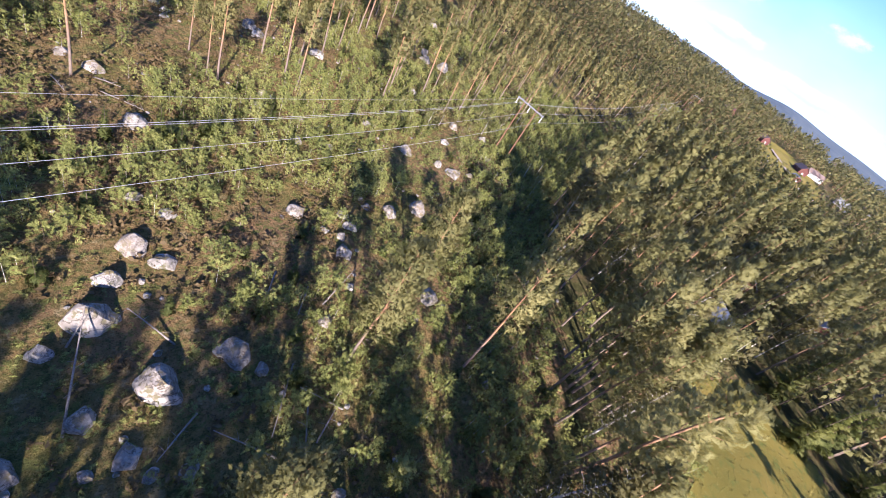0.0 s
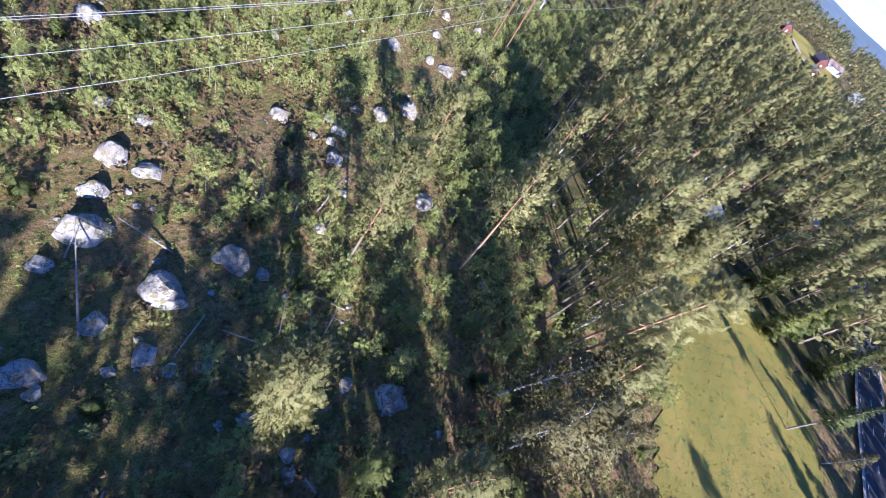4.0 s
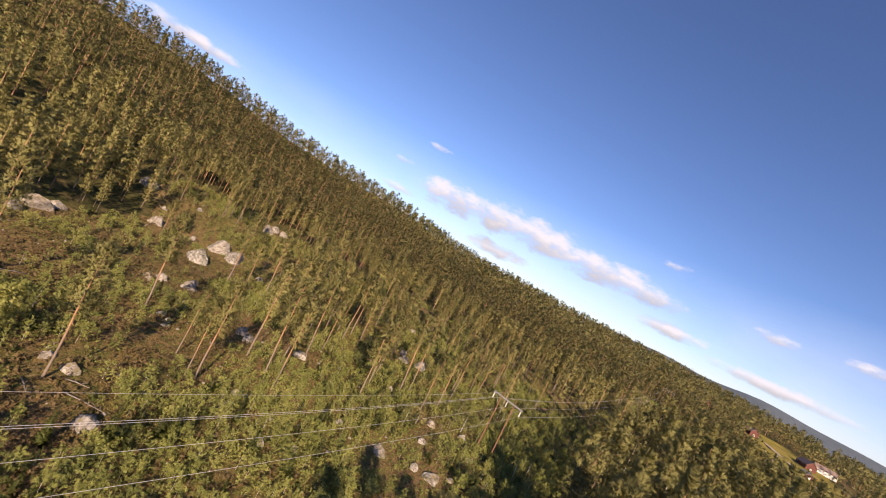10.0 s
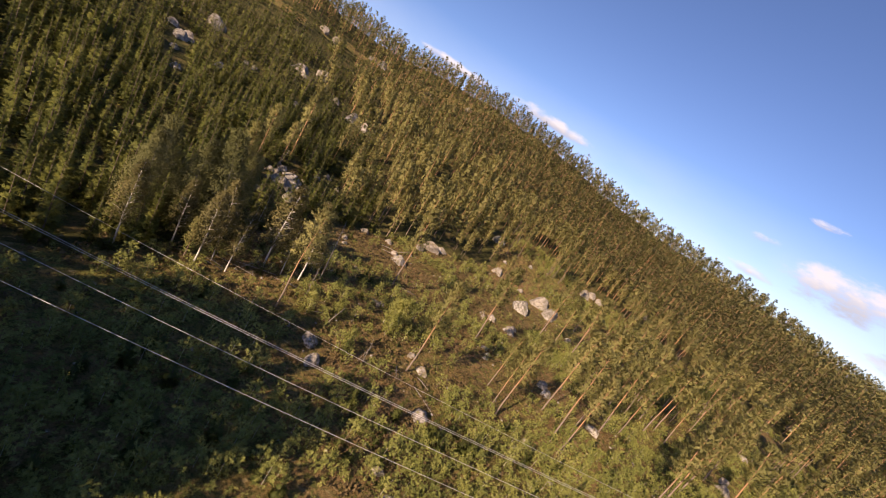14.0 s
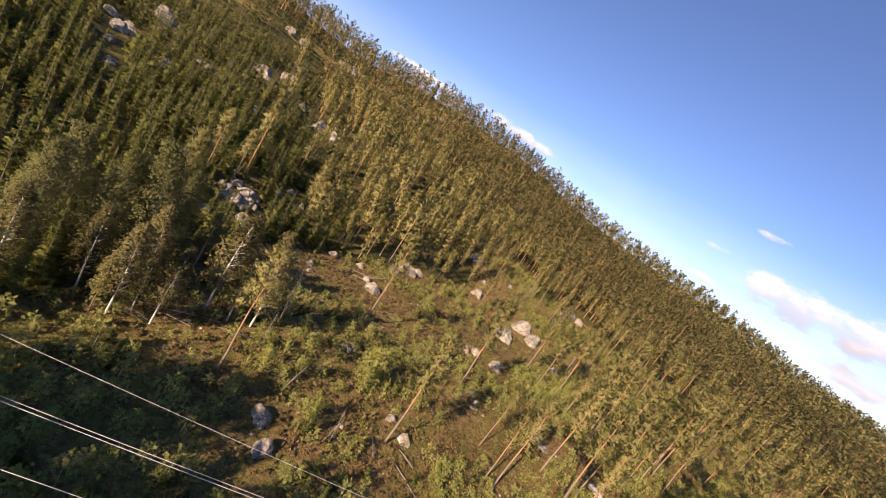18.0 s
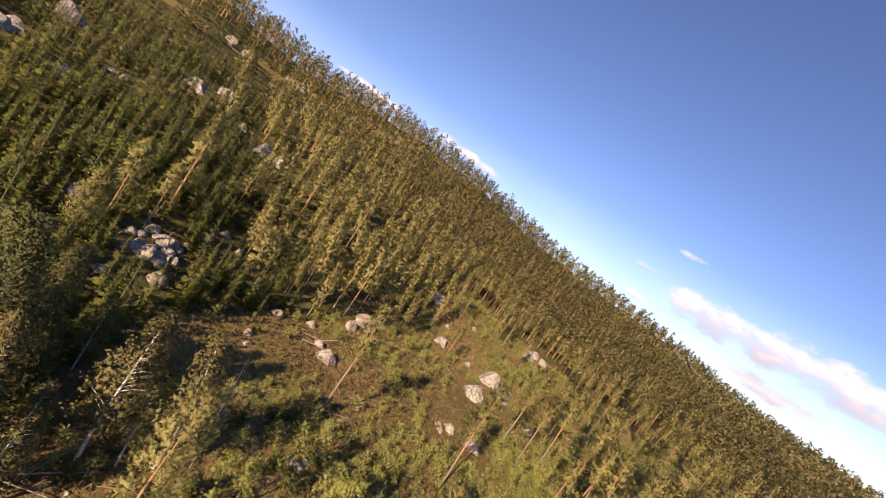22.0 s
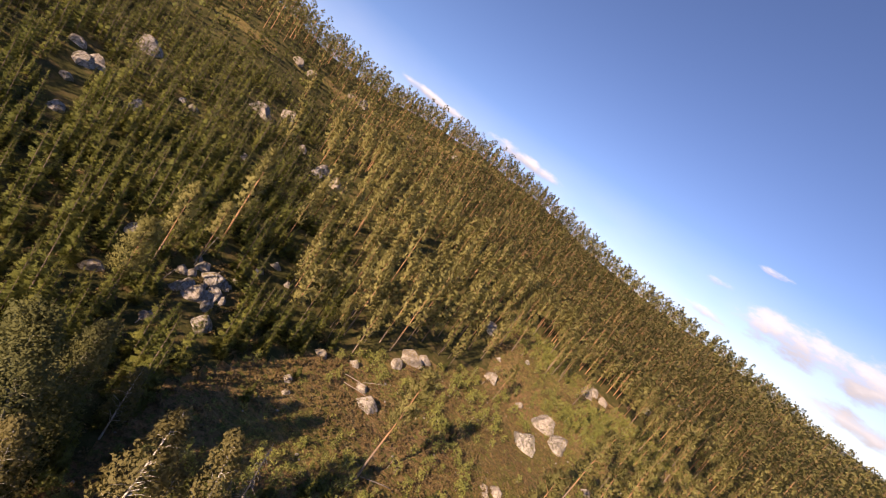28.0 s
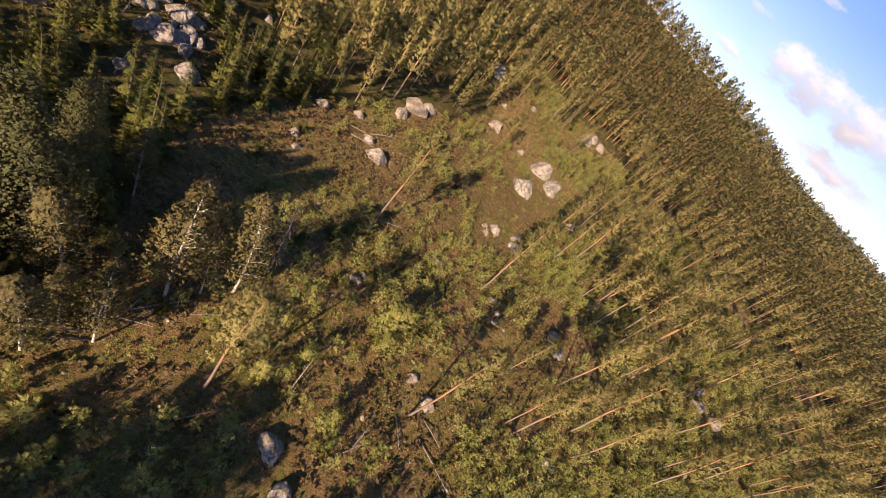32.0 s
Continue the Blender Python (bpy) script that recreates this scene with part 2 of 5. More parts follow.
DEAD_WOOD = bark("dead_wood", (0.27, 0.245, 0.215), (0.3, 0.3, 0.3))


def rock_material():
    n = Nodes("granite")
    co = n.add("ShaderNodeTexCoord").outputs["Object"]
    geo = n.add("ShaderNodeNewGeometry")
    o = n.add("ShaderNodeObjectInfo").outputs["Random"]
    big, fine = n.noise(co, 0.9, 4), n.noise(co, 9, 5, 0.7)
    lichen = n.noise(geo.outputs["Position"], 1.7, 5, 0.65)
    col = n.ramp(big, [(0.35, (0.09, 0.088, 0.08)), (0.5, (0.21, 0.202, 0.186)), (0.7, (0.42, 0.41, 0.385))])
    col = n.mix(n.step(fine, 0.4, 0.75), col, (0.42, 0.41, 0.38))
    col = n.mix(n.step(fine, 0.62, 0.72), col, (0.08, 0.08, 0.075))
    col = n.mix(n.step(lichen, 0.52, 0.62), col, (0.10, 0.10, 0.05))
    up = n.add("ShaderNodeSeparateXYZ", {0: geo.outputs["Normal"]}).outputs[2]
    moss = n.add("ShaderNodeMath", {0: up, 1: lichen}, operation="MULTIPLY").outputs[0]
    col = n.mix(n.step(moss, 0.42, 0.52), col, (0.15, 0.125, 0.058))
    crack = n.noise(n.add("ShaderNodeMapping", {"Vector": co, "Scale": (1.6, 1.6, 4.0)}).outputs[0], 1.6, 4)
    line = n.add("ShaderNodeMath", {0: n.add("ShaderNodeMath", {0: crack, 1: 0.5}, operation="SUBTRACT").outputs[0]}, operation="ABSOLUTE").outputs[0]
    col = n.mix(n.step(line, 0.006, 0.022), (0.045, 0.045, 0.04), col)
    col = n.mix(n.add("ShaderNodeMath", {0: o, 1: 0.4}, operation="MULTIPLY").outputs[0], col, (0.24, 0.195, 0.14))
    return n.finish(col, 0.85, n.add("ShaderNodeMath", {0: big, 1: 2.0, 2: fine}, operation="MULTIPLY_ADD").outputs[0], 0.6, 0.08)


ROCK = rock_material()


def ground_material():
    n = Nodes("forest_floor")
    p = n.add("ShaderNodeNewGeometry").outputs["Position"]
    large, mid, fine, tiny = n.noise(p, 0.035, 4), n.noise(p, 0.22, 5, 0.65), n.noise(p, 1.6, 5, 0.7), n.noise(p, 9, 4, 0.7)
    col = n.ramp(mid, [(0.30, (0.080, 0.076, 0.024)), (0.45, (0.160, 0.139, 0.039)), (0.58, (0.227, 0.160, 0.060)), (0.75, (0.269, 0.168, 0.084))])
    col = n.mix(n.step(large, 0.38, 0.62), col, (0.235, 0.143, 0.074))
    tuss = n.noise(p, 0.75, 5, 0.7)
    col = n.mix(n.step(tuss, 0.52, 0.60), col, (0.134, 0.143, 0.038))
    col = n.mix(n.step(tuss, 0.44, 0.36), col, (0.252, 0.202, 0.101))
    col = n.mix(n.step(fine, 0.42, 0.68), col, (0.071, 0.076, 0.022))
    col = n.mix(n.step(tiny, 0.55, 0.72), col, (0.244, 0.202, 0.101))
    col = n.mix(n.step(tiny, 0.47, 0.30), col, (0.025, 0.025, 0.012))
    return n.finish(col, 0.95, n.add("ShaderNodeMath", {0: fine, 1: 2.0, 2: tiny}, operation="MULTIPLY_ADD").outputs[0], 0.9, 0.25, spec=0.1)


GROUND = ground_material()


def hazed_forest_material():
    # blue-grey tones put the haze of distance into the hills' colour
    n = Nodes("hazed_forest")
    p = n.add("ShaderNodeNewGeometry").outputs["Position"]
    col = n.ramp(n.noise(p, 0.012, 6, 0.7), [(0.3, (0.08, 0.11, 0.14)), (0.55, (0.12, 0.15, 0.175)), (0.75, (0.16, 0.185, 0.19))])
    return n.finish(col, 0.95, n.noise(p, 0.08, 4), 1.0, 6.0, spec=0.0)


HAZED_FOREST = hazed_forest_material()


def moss_and_shade_material():
    # moss, its tones darkened to carry the shade between the trees
    n = Nodes("moss_with_shade")
    p = n.add("ShaderNodeNewGeometry").outputs["Position"]
    mid, fine = n.noise(p, 0.3, 5, 0.65), n.noise(p, 2.5, 5, 0.7)
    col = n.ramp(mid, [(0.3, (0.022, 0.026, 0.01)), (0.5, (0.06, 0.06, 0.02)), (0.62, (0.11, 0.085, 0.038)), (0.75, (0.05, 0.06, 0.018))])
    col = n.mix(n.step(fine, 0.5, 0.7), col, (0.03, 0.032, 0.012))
    return n.finish(col, 0.95, fine, 0.9, 0.2, spec=0.1)


MOSS_AND_SHADE = moss_and_shade_material()


def plain(name, color, rough=0.6, metallic=0.0, vary=0.25, scale=3.0):
    n = Nodes(name)
    co = n.add("ShaderNodeTexCoord").outputs["Object"]
    a, b = n.noise(co, scale, 5), n.noise(co, scale * 7, 4)
    col = n.mix(n.step(a, 0.3, 0.7), tuple(v * (1 - vary) for v in color), color)
    col = n.mix(n.step(b, 0.55, 0.8), col, tuple(v * (1 - vary) for v in color))
    return n.finish(col, rough, b, 0.2, 0.01, metallic)


# ---- the lie of the land ----
RIDGE_AZ = np.array([-180, -120, -85, -60, -27, -8, 2, 12, 21, 32, 39, 50, 60, 73, 84, 95, 120, 180.0])
RIDGE_START = np.array([160, 140, 90, 62, 86, 120, 142, 150, 150, 146, 145, 150, 170, 200, 260, 300, 250, 160.0])
RIDGE_AT = np.array([600, 500, 360, 330, 350, 370, 420, 480, 560, 650, 700, 750, 800, 900, 1000, 1000, 800, 600.0])
HIGH_AZ = np.array([-180, -120, -85, -60, -40, -31, -24, -18, -12, -8, -1, 6, 13, 20, 27, 31, 34, 37, 40, 47, 52, 57, 65, 71, 78, 84, 95, 120, 180.0])
RIDGE_HIGH = np.array([4, 20, 55, 70, 73, 74, 69, 71, 76, 79.5, 81, 79.5, 73, 69, 67, 66, 62, 57, 49, 42, 40, 36, 33, 32, 28, 23, 16, 6, 4.0])


def land(x, y):
    """Height of the ground, in metres: a flat valley bottom and a wooded hill to the north-west."""
    x, y = np.asarray(x, float), np.asarray(y, float)
    az, d = np.degrees(np.arctan2(x, y)), np.hypot(x, y)
    s, r, h = np.interp(az, RIDGE_AZ, RIDGE_START), np.interp(az, RIDGE_AZ, RIDGE_AT), np.interp(az, HIGH_AZ, RIDGE_HIGH)
    u = np.clip((d - s) / (r - s), 0, 1)
    z = h * u ** 1.3 - np.clip(d - r, 0, 500) * 0.03
    amount = np.clip((d - 40) / 120, 0, 1)
    z = z + amount * (1.2 * np.sin(x * 0.031 + 1.3) * np.cos(y * 0.027) + 0.7 * np.sin(x * 0.083 + y * 0.061))
    z = z + 0.25 * np.sin(x * 0.21 + 0.7) * np.sin(y * 0.19) + 0.12 * np.sin(x * 0.47 - y * 0.39)
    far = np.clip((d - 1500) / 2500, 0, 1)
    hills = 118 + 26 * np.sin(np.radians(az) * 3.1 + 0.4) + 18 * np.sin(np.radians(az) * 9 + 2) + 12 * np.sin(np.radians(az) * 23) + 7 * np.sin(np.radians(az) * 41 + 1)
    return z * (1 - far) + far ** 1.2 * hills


# ---- builders ----
def mesh(name, verts, faces, materials, slots=None, smooth=False, bulge=None):
    """A mesh from arrays: faces is (n, 3) or (n, 4), or a list of such arrays; bulge gives vertex normals that round off a crown."""
    me = bpy.data.meshes.new(name)
    groups = faces if isinstance(faces, list) else [faces]
    groups = [np.asarray(g, np.int32) for g in groups if len(g)]
    if bulge is not None:
        P = np.asarray(verts, float)[:, :3]
        for g in groups:
            out = np.cross(P[g[:, 1]] - P[g[:, 0]], P[g[:, 2]] - P[g[:, 0]])
            turned = (out * bulge[g[:, 0]]).sum(1) < 0
            g[turned] = g[turned][:, ::-1]
    loops = np.concatenate([g.ravel() for g in groups])
    sizes = np.concatenate([np.full(len(g), g.shape[1], np.int32) for g in groups])
    verts = np.asarray(verts)
    me.vertices.add(len(verts))
    me.vertices.foreach_set("co", verts[:, :3].astype(np.float32).ravel())
    me.loops.add(len(loops))
    me.loops.foreach_set("vertex_index", loops)
    me.polygons.add(len(sizes))
    me.polygons.foreach_set("loop_start", np.concatenate([[0], np.cumsum(sizes)[:-1]]).astype(np.int32))
    for m in materials:
        me.materials.append(m)
    if slots is not None:
        me.polygons.foreach_set("material_index", np.asarray(slots, np.int32))
    me.polygons.foreach_set("use_smooth", np.full(len(sizes), smooth or bulge is not None))
    me.update(calc_edges=True)
    if verts.shape[1] == 4:
        me.attributes.new("solid", "FLOAT", "POINT").data.foreach_set("value", verts[:, 3].astype(np.float32))
    if bulge is not None:
        me.normals_split_custom_set_from_vertices(np.asarray(bulge, np.float32))
    return me


def part(name, bm, material, parent, label=""):
    """Links a bmesh, or a mesh, as one mesh object under a thing."""
    if isinstance(bm, bmesh.types.BMesh):
        me = bpy.data.meshes.new(name)
        bm.to_mesh(me)
        bm.free()
    else:
        me = bm
    if material and not me.materials:
        me.materials.append(material)
    ob = new(name, me)
    ob.parent = parent
    return tagged(ob, label)


def tube(points, radii, sides=8, cap=True):
    """Vertices and quads of a tapered tube along points."""
    points = np.asarray(points, float)
    V, F = [], []
    d = np.gradient(points, axis=0)
    d /= np.linalg.norm(d, axis=1, keepdims=True) + 1e-9
    for p, t, r in zip(points, d, radii):
        a = np.cross(t, (0.31, 0.87, 0.38) if abs(t[2]) > 0.5 else (0, 0, 1.0))
        a /= np.linalg.norm(a)
        b = np.cross(t, a)
        for k in range(sides):
            w = 2 * math.pi * k / sides
            V.append(p + r * (a * math.cos(w) + b * math.sin(w)))
    for i in range(len(points) - 1):
        for k in range(sides):
            F.append((i * sides + k, i * sides + (k + 1) % sides, (i + 1) * sides + (k + 1) % sides, (i + 1) * sides + k))
    V.append(points[-1])
    n = len(V) - 1
    if cap:
        for k in range(0, sides, 1):
            q = (len(points) - 1) * sides
            F.append((q + k, q + (k + 1) % sides, n, n))
    return np.array(V), np.array(F)


def clean(F):
    """Splits quads that end in one corner into triangles: a list of the two arrays."""
    F = np.asarray(F)
    t = F[:, 2] == F[:, 3]
    return [F[~t], F[t][:, :3]]


def join(parts):
    """Joins (verts, quads) pairs."""
    V, F, n = [], [], 0
    for v, f in parts:
        V.append(v)
        F.append(np.asarray(f) + n)
        n += len(v)
    return np.concatenate(V), np.concatenate(F)


def leaves(rng, centres, radii, per, size, flat=0.6, up=0.3):
    """Small quads strewn in soft clumps round the centres: each one a leaf spray of its own."""
    C = np.repeat(np.asarray(centres, float), per, axis=0)
    R = np.repeat(np.asarray(radii, float), per)
    n = len(C)
    o = rng.normal(size=(n, 3))
    o /= np.linalg.norm(o, axis=1, keepdims=True)
    o *= 0.5 + 0.6 * rng.random((n, 1))
    o[:, 2] *= flat
    P = C + o * R[:, None]
    nrm = o * 0.9 + rng.normal(size=(n, 3)) * 0.6
    nrm[:, 2] += up
    nrm /= np.linalg.norm(nrm, axis=1, keepdims=True)
    a = np.cross(nrm, rng.normal(size=(n, 3)))
    a /= np.linalg.norm(a, axis=1, keepdims=True)
    b = np.cross(nrm, a)
    s = size * (0.6 + 0.8 * rng.random((n, 1)))
    w = 0.35 + 0.35 * rng.random((n, 1))
    V = np.stack([P - a * s, P + b * s * w, P + a * s, P - b * s * w], 1)
    V += rng.normal(size=V.shape) * size * 0.12
    V = np.concatenate([V, np.broadcast_to(np.array([0.6, 0.95, 0.6, 0.95])[None, :, None], (n, 4, 1))], 2)
    return V.reshape(-1, 4), np.arange(4 * n).reshape(-1, 4)


def sprays(rng, base, way, length, width, droop=0.15):
    """Slim pointed sprays of needles or leaves: each grows from its base along its way and hangs a little at the tip."""
    way = way / (np.linalg.norm(way, axis=1, keepdims=True) + 1e-9)
    side = np.cross(way, rng.normal(size=way.shape) * 0.7 + (0, 0, 1.0))
    side /= np.linalg.norm(side, axis=1, keepdims=True) + 1e-9
    L, W = (np.broadcast_to(np.asarray(v, float), len(base))[:, None] for v in (length, width))
    L, W = L * rng.uniform(0.7, 1.3, L.shape), W * rng.uniform(0.7, 1.3, W.shape)
    mid = base + way * L * rng.uniform(0.35, 0.6, L.shape)
    tip = base + way * L - (0, 0, 1.0) * L * droop
    V = np.stack([base - way * 0.08 * L, mid + side * W * 0.5, tip, mid - side * W * 0.5], 1)
    solid = np.broadcast_to(np.array([1.0, 0.75, 0.3, 0.75])[None, :, None], (len(base), 4, 1))
    return np.concatenate([V, solid], 2).reshape(-1, 4), np.arange(4 * len(base)).reshape(-1, 4)


def whorls(rng, spine, height, bare, spread, layers, per, rise, cone):
    """Where the branches of a crown begin and end: rings up the stem. rise is the slope at the foot and at the top."""
    n = layers * per
    u = (np.repeat(np.arange(layers), per) + rng.uniform(0, 0.9, n)) / layers
    q = bare + (1 - bare) * u
    round_top = np.sqrt(np.clip(1 - ((u - 0.34) / 0.72) ** 2, 0.04, 1))
    prof = cone * (1 - u) ** 0.85 + (1 - cone) * round_top
    reach = spread * prof * rng.uniform(0.55, 1.15, n) + 0.04 * spread
    w = np.arange(n) * (6.283 / per) + np.repeat(rng.random(layers) * 6.283, per) + rng.uniform(-0.5, 0.5, n)
    slope = rise[0] + (rise[1] - rise[0]) * u + rng.uniform(-0.15, 0.15, n)
    B = np.stack([np.interp(q, spine[0], spine[1]), np.interp(q, spine[0], spine[2]), q * height * 0.97], 1)
    T = B + reach[:, None] * np.stack([np.cos(w), np.sin(w), slope], 1)
    return B, T


def pine_shape(seed, height=16.0, bare=0.5, spread=1.9, layers=13, per=5, tufts=6, size=0.6, sides=6, limbs=True, lean=0.02, rings=7, rise=(0.05, 0.9), wide=0.42):
    """Trunk with limbs, and crown, of a Scots pine: loose clumps of needle sprays round the ends of rising branches."""
    rng = np.random.default_rng(seed)
    k = np.linspace(0, 1, rings)
    bend = rng.normal(size=2) * lean * height
    sway = 0.10 if limbs else 0.0
    pts = np.stack([bend[0] * k ** 2 + sway * np.sin(k * 7 + seed), bend[1] * k ** 2 + sway * np.cos(k * 6 + seed), k * height * 0.97], 1)
    pts[0, :2] = 0
    pts[0, 2] = -0.4
    r0 = height * 0.0068 + 0.012
    wood = [tube(pts, r0 * (1.25 - 0.98 * k ** 0.9) + 0.012, sides, sides > 4)]
    B, T = whorls(rng, (k, pts[:, 0], pts[:, 1]), height, bare, spread, layers, per, rise, 0.25)
    out = (T - B) / (np.linalg.norm(T - B, axis=1, keepdims=True) + 1e-9)
    n = len(B) * tufts
    b, t, o = (np.repeat(v, tufts, 0) for v in (B, T, out))
    foot = b + (t - b) * rng.uniform(0.42, 0.98, (n, 1)) + rng.normal(size=(n, 3)) * 0.09 * spread
    crown = [sprays(rng, foot, 0.55 * o + (0, 0, 0.55) + rng.normal(size=(n, 3)) * 0.5, size, size * wide, 0.05)]
    top = np.repeat(pts[-1:] - (0, 0, 0.02 * height), 7, 0) + rng.normal(size=(7, 3)) * 0.1 * spread
    crown.append(sprays(rng, top, rng.normal(size=(7, 3)) * 0.55 + (0, 0, 0.8), size * 1.15, size * wide, 0.0))
    if limbs:
        for b, t in zip(B[::4], T[::4]):
            wood.append(tube([b - (0, 0, 0.1), b + (t - b) * 0.5 - (0, 0, 0.06), t], [r0 * 0.25, r0 * 0.17, 0.012], 4, False))
        for i in range(7):
            q = 0.2 + (bare - 0.15) * rng.random()
            w = rng.random() * 6.283
            base = np.array([np.interp(q, k, pts[:, 0]), np.interp(q, k, pts[:, 1]), q * height * 0.97])
            wood.append(tube([base, base + np.array([math.cos(w), math.sin(w), -0.1]) * (0.4 + 0.6 * rng.random())], [0.03, 0.008], 3, False))
    return join(wood), join(crown)


def far_pine_shape(seed, height, bare, spread, count, size):
    """A pine seen from afar: thin trunk and a loose crown of broad sprays."""
    rng = np.random.default_rng(seed)
    k = np.linspace(0, 1, 2)
    wood = tube(np.stack([0 * k, 0 * k, k * height * 0.97], 1), 0.15 * (1.2 - k), 3, False)
    u = (np.arange(count) + rng.random(count)) / count
    R = spread * np.sqrt(np.clip(1 - ((u - 0.32) / 0.72) ** 2, 0.05, 1)) * rng.uniform(0.1, 0.75, count)
    w = rng.random(count) * 6.283
    out = np.stack([np.cos(w), np.sin(w), 0 * w], 1)
    foot = out * R[:, None] + np.stack([0 * u, 0 * u, height * (bare + (0.97 - bare) * u)], 1)
    return wood, sprays(rng, foot, out * (1.1 - 0.8 * u[:, None]) + (0, 0, 0.6) + rng.normal(size=out.shape) * 0.3, size, size * 0.8, 0.12)


def spruce_shape(seed, height=9.0, spread=1.5, layers=12, per=6, tufts=0, sides=4, bare=0.03):
    """Trunk and tiers of fronds of a spruce: low ones hang, upper ones rise, up to a pointed leader; tufts adds side twigs."""
    rng = np.random.default_rng(seed)
    k = np.linspace(0, 1, 3)
    trunk = tube(np.stack([0 * k, 0 * k, k * height - 0.3 * (k == 0)], 1), height * 0.010 * (1.1 - k) + 0.012, sides, False)
    n = layers * per
    u = (np.repeat(np.arange(layers), per) + rng.uniform(0, 0.8, n)) / layers
    R = spread * (1 - u) ** 0.82 * rng.uniform(0.75, 1.15, n) + 0.10
    w = np.arange(n) * (6.283 / per) + np.repeat(rng.random(layers) * 6.283, per) + rng.uniform(-0.3, 0.3, n)
    slope = -0.12 + 0.95 * u + rng.uniform(-0.12, 0.12, n)
    out = np.stack([np.cos(w), np.sin(w), slope], 1)
    foot = np.stack([0.05 * R * np.cos(w), 0.05 * R * np.sin(w), height * (bare + (0.96 - bare) * u)], 1)
    crown = [sprays(rng, foot, out, R * 1.08, R * 1.0 + 0.15, 0.14)]
    lead = np.repeat([[0, 0, height * 0.9]], 3, 0)
    crown.append(sprays(rng, lead, rng.normal(size=(3, 3)) * 0.12 + (0, 0, 1.0), height * 0.13, 0.34, 0.0))
    if tufts:
        m = n * tufts
        b, o, r = np.repeat(foot, tufts, 0), np.repeat(out, tufts, 0), np.repeat(R, tufts)
        at = b + o * (r * rng.uniform(0.25, 0.95, m))[:, None]
        crown.append(sprays(rng, at, o * 0.8 + rng.normal(size=(m, 3)) * 0.45 + (0, 0, 0.12), 0.42 * r + 0.15, 0.26 * r + 0.10, 0.2))
    return trunk, join(crown)


def far_spruce_shape(seed, height, spread, layers, per):
    return spruce_shape(seed, height, spread, layers, per, 0, 3)


def sapling_shape(seed, height, spread, layers, per, tufts, size, rise=(0.7, 1.8), cone=0.35, stem=True, wide=0.5):
    """A young leafy tree or bush, branched from the ground up."""
    rng = np.random.default_rng(seed)
    k = np.linspace(0, 1, 3)
    B, T = whorls(rng, (k, 0 * k, 0 * k), height * 0.8, 0.05, spread, layers, per, rise, cone)
    n = len(B) * tufts
    b, t = np.repeat(B, tufts, 0), np.repeat(T, tufts, 0)
    foot = b + (t - b) * rng.uniform(0.3, 1.0, (n, 1)) + rng.normal(size=(n, 3)) * 0.08 * spread
    crown = sprays(rng, foot, (t - b) * 0.6 + rng.normal(size=(n, 3)) * 0.5 * spread, size, size * wide, 0.15)
    wood = tube(np.stack([0 * k, 0 * k, k * height * 0.8 - 0.1], 1), 0.012 * (1.2 - k) + 0.005, 3, False) if stem else None
    return wood, crown


def broadleaf_shape(seed, height=14.0, spread=2.2, clumps=40, per=6, size=0.26, bare=0.3, droop=0.0, limbs=True):
    """Trunk with ascending branches, and a loose crown, of a birch or an aspen."""
    rng = np.random.default_rng(seed)
    wood, cs, rs = [], [], []
    k = np.linspace(0, 1, 7 if limbs else 3)
    bend = rng.normal(size=2) * 0.05 * height
    pts = np.stack([bend[0] * k ** 2, bend[1] * k ** 2, k * height * 0.96], 1)
    pts[0, 2] = -0.4
    r0 = height * 0.008 + 0.01
    wood.append(tube(pts, r0 * (1.2 - 1.05 * k) + 0.012, 7 if limbs else 4, limbs))
    for i in range(clumps):
        q = bare + (1 - bare) * (i + rng.random()) / clumps
        u = (q - bare) / (1 - bare)
        reach = spread * (0.55 + 0.75 * math.sin(math.pi * min(1, 0.15 + 0.72 * u))) * (0.25 + 0.75 * math.sqrt(rng.random())) * (1.05 - 0.75 * u)
        w = rng.random() * 6.283
        base = np.array([np.interp(q, k, pts[:, 0]), np.interp(q, k, pts[:, 1]), q * height * 0.96 - 0.25 * reach])
        tip = base + np.array([reach * math.cos(w), reach * math.sin(w), reach * (0.55 - droop)])
        cs.append(tip)
        rs.append(spread * rng.uniform(0.26, 0.46) * (1.1 - 0.4 * u))
        if limbs and i % 3 == 0:
            wood.append(tube([base, (base + tip) / 2 + (0, 0, 0.15), tip], [r0 * 0.3, r0 * 0.2, 0.01], 4, False))
    cs.append(pts[-1])
    rs.append(0.25 * spread)
    rs = np.array(rs)
    return join(wood), leaves(rng, cs, rs, per, size, 0.9, 0.2)


def rounded(v, seed=1, loose=0.25):
    """Normals that follow the whole crown's form, a little unsettled."""
    r = np.random.default_rng(seed)
    lo, hi = np.percentile(v[:, 2], (4, 96))
    c = v[:, :2].mean(0)
    wide = np.percentile(np.hypot(v[:, 0] - c[0], v[:, 1] - c[1]), 85) + 1e-6
    n = np.stack([(v[:, 0] - c[0]) / wide, (v[:, 1] - c[1]) / wide, 0.4 + 1.1 * ((v[:, 2] - lo) / (hi - lo + 1e-6) - 0.42)], 1) + r.normal(size=(len(v), 3)) * loose
    return n / (np.linalg.norm(n, axis=1, keepdims=True) + 1e-9)


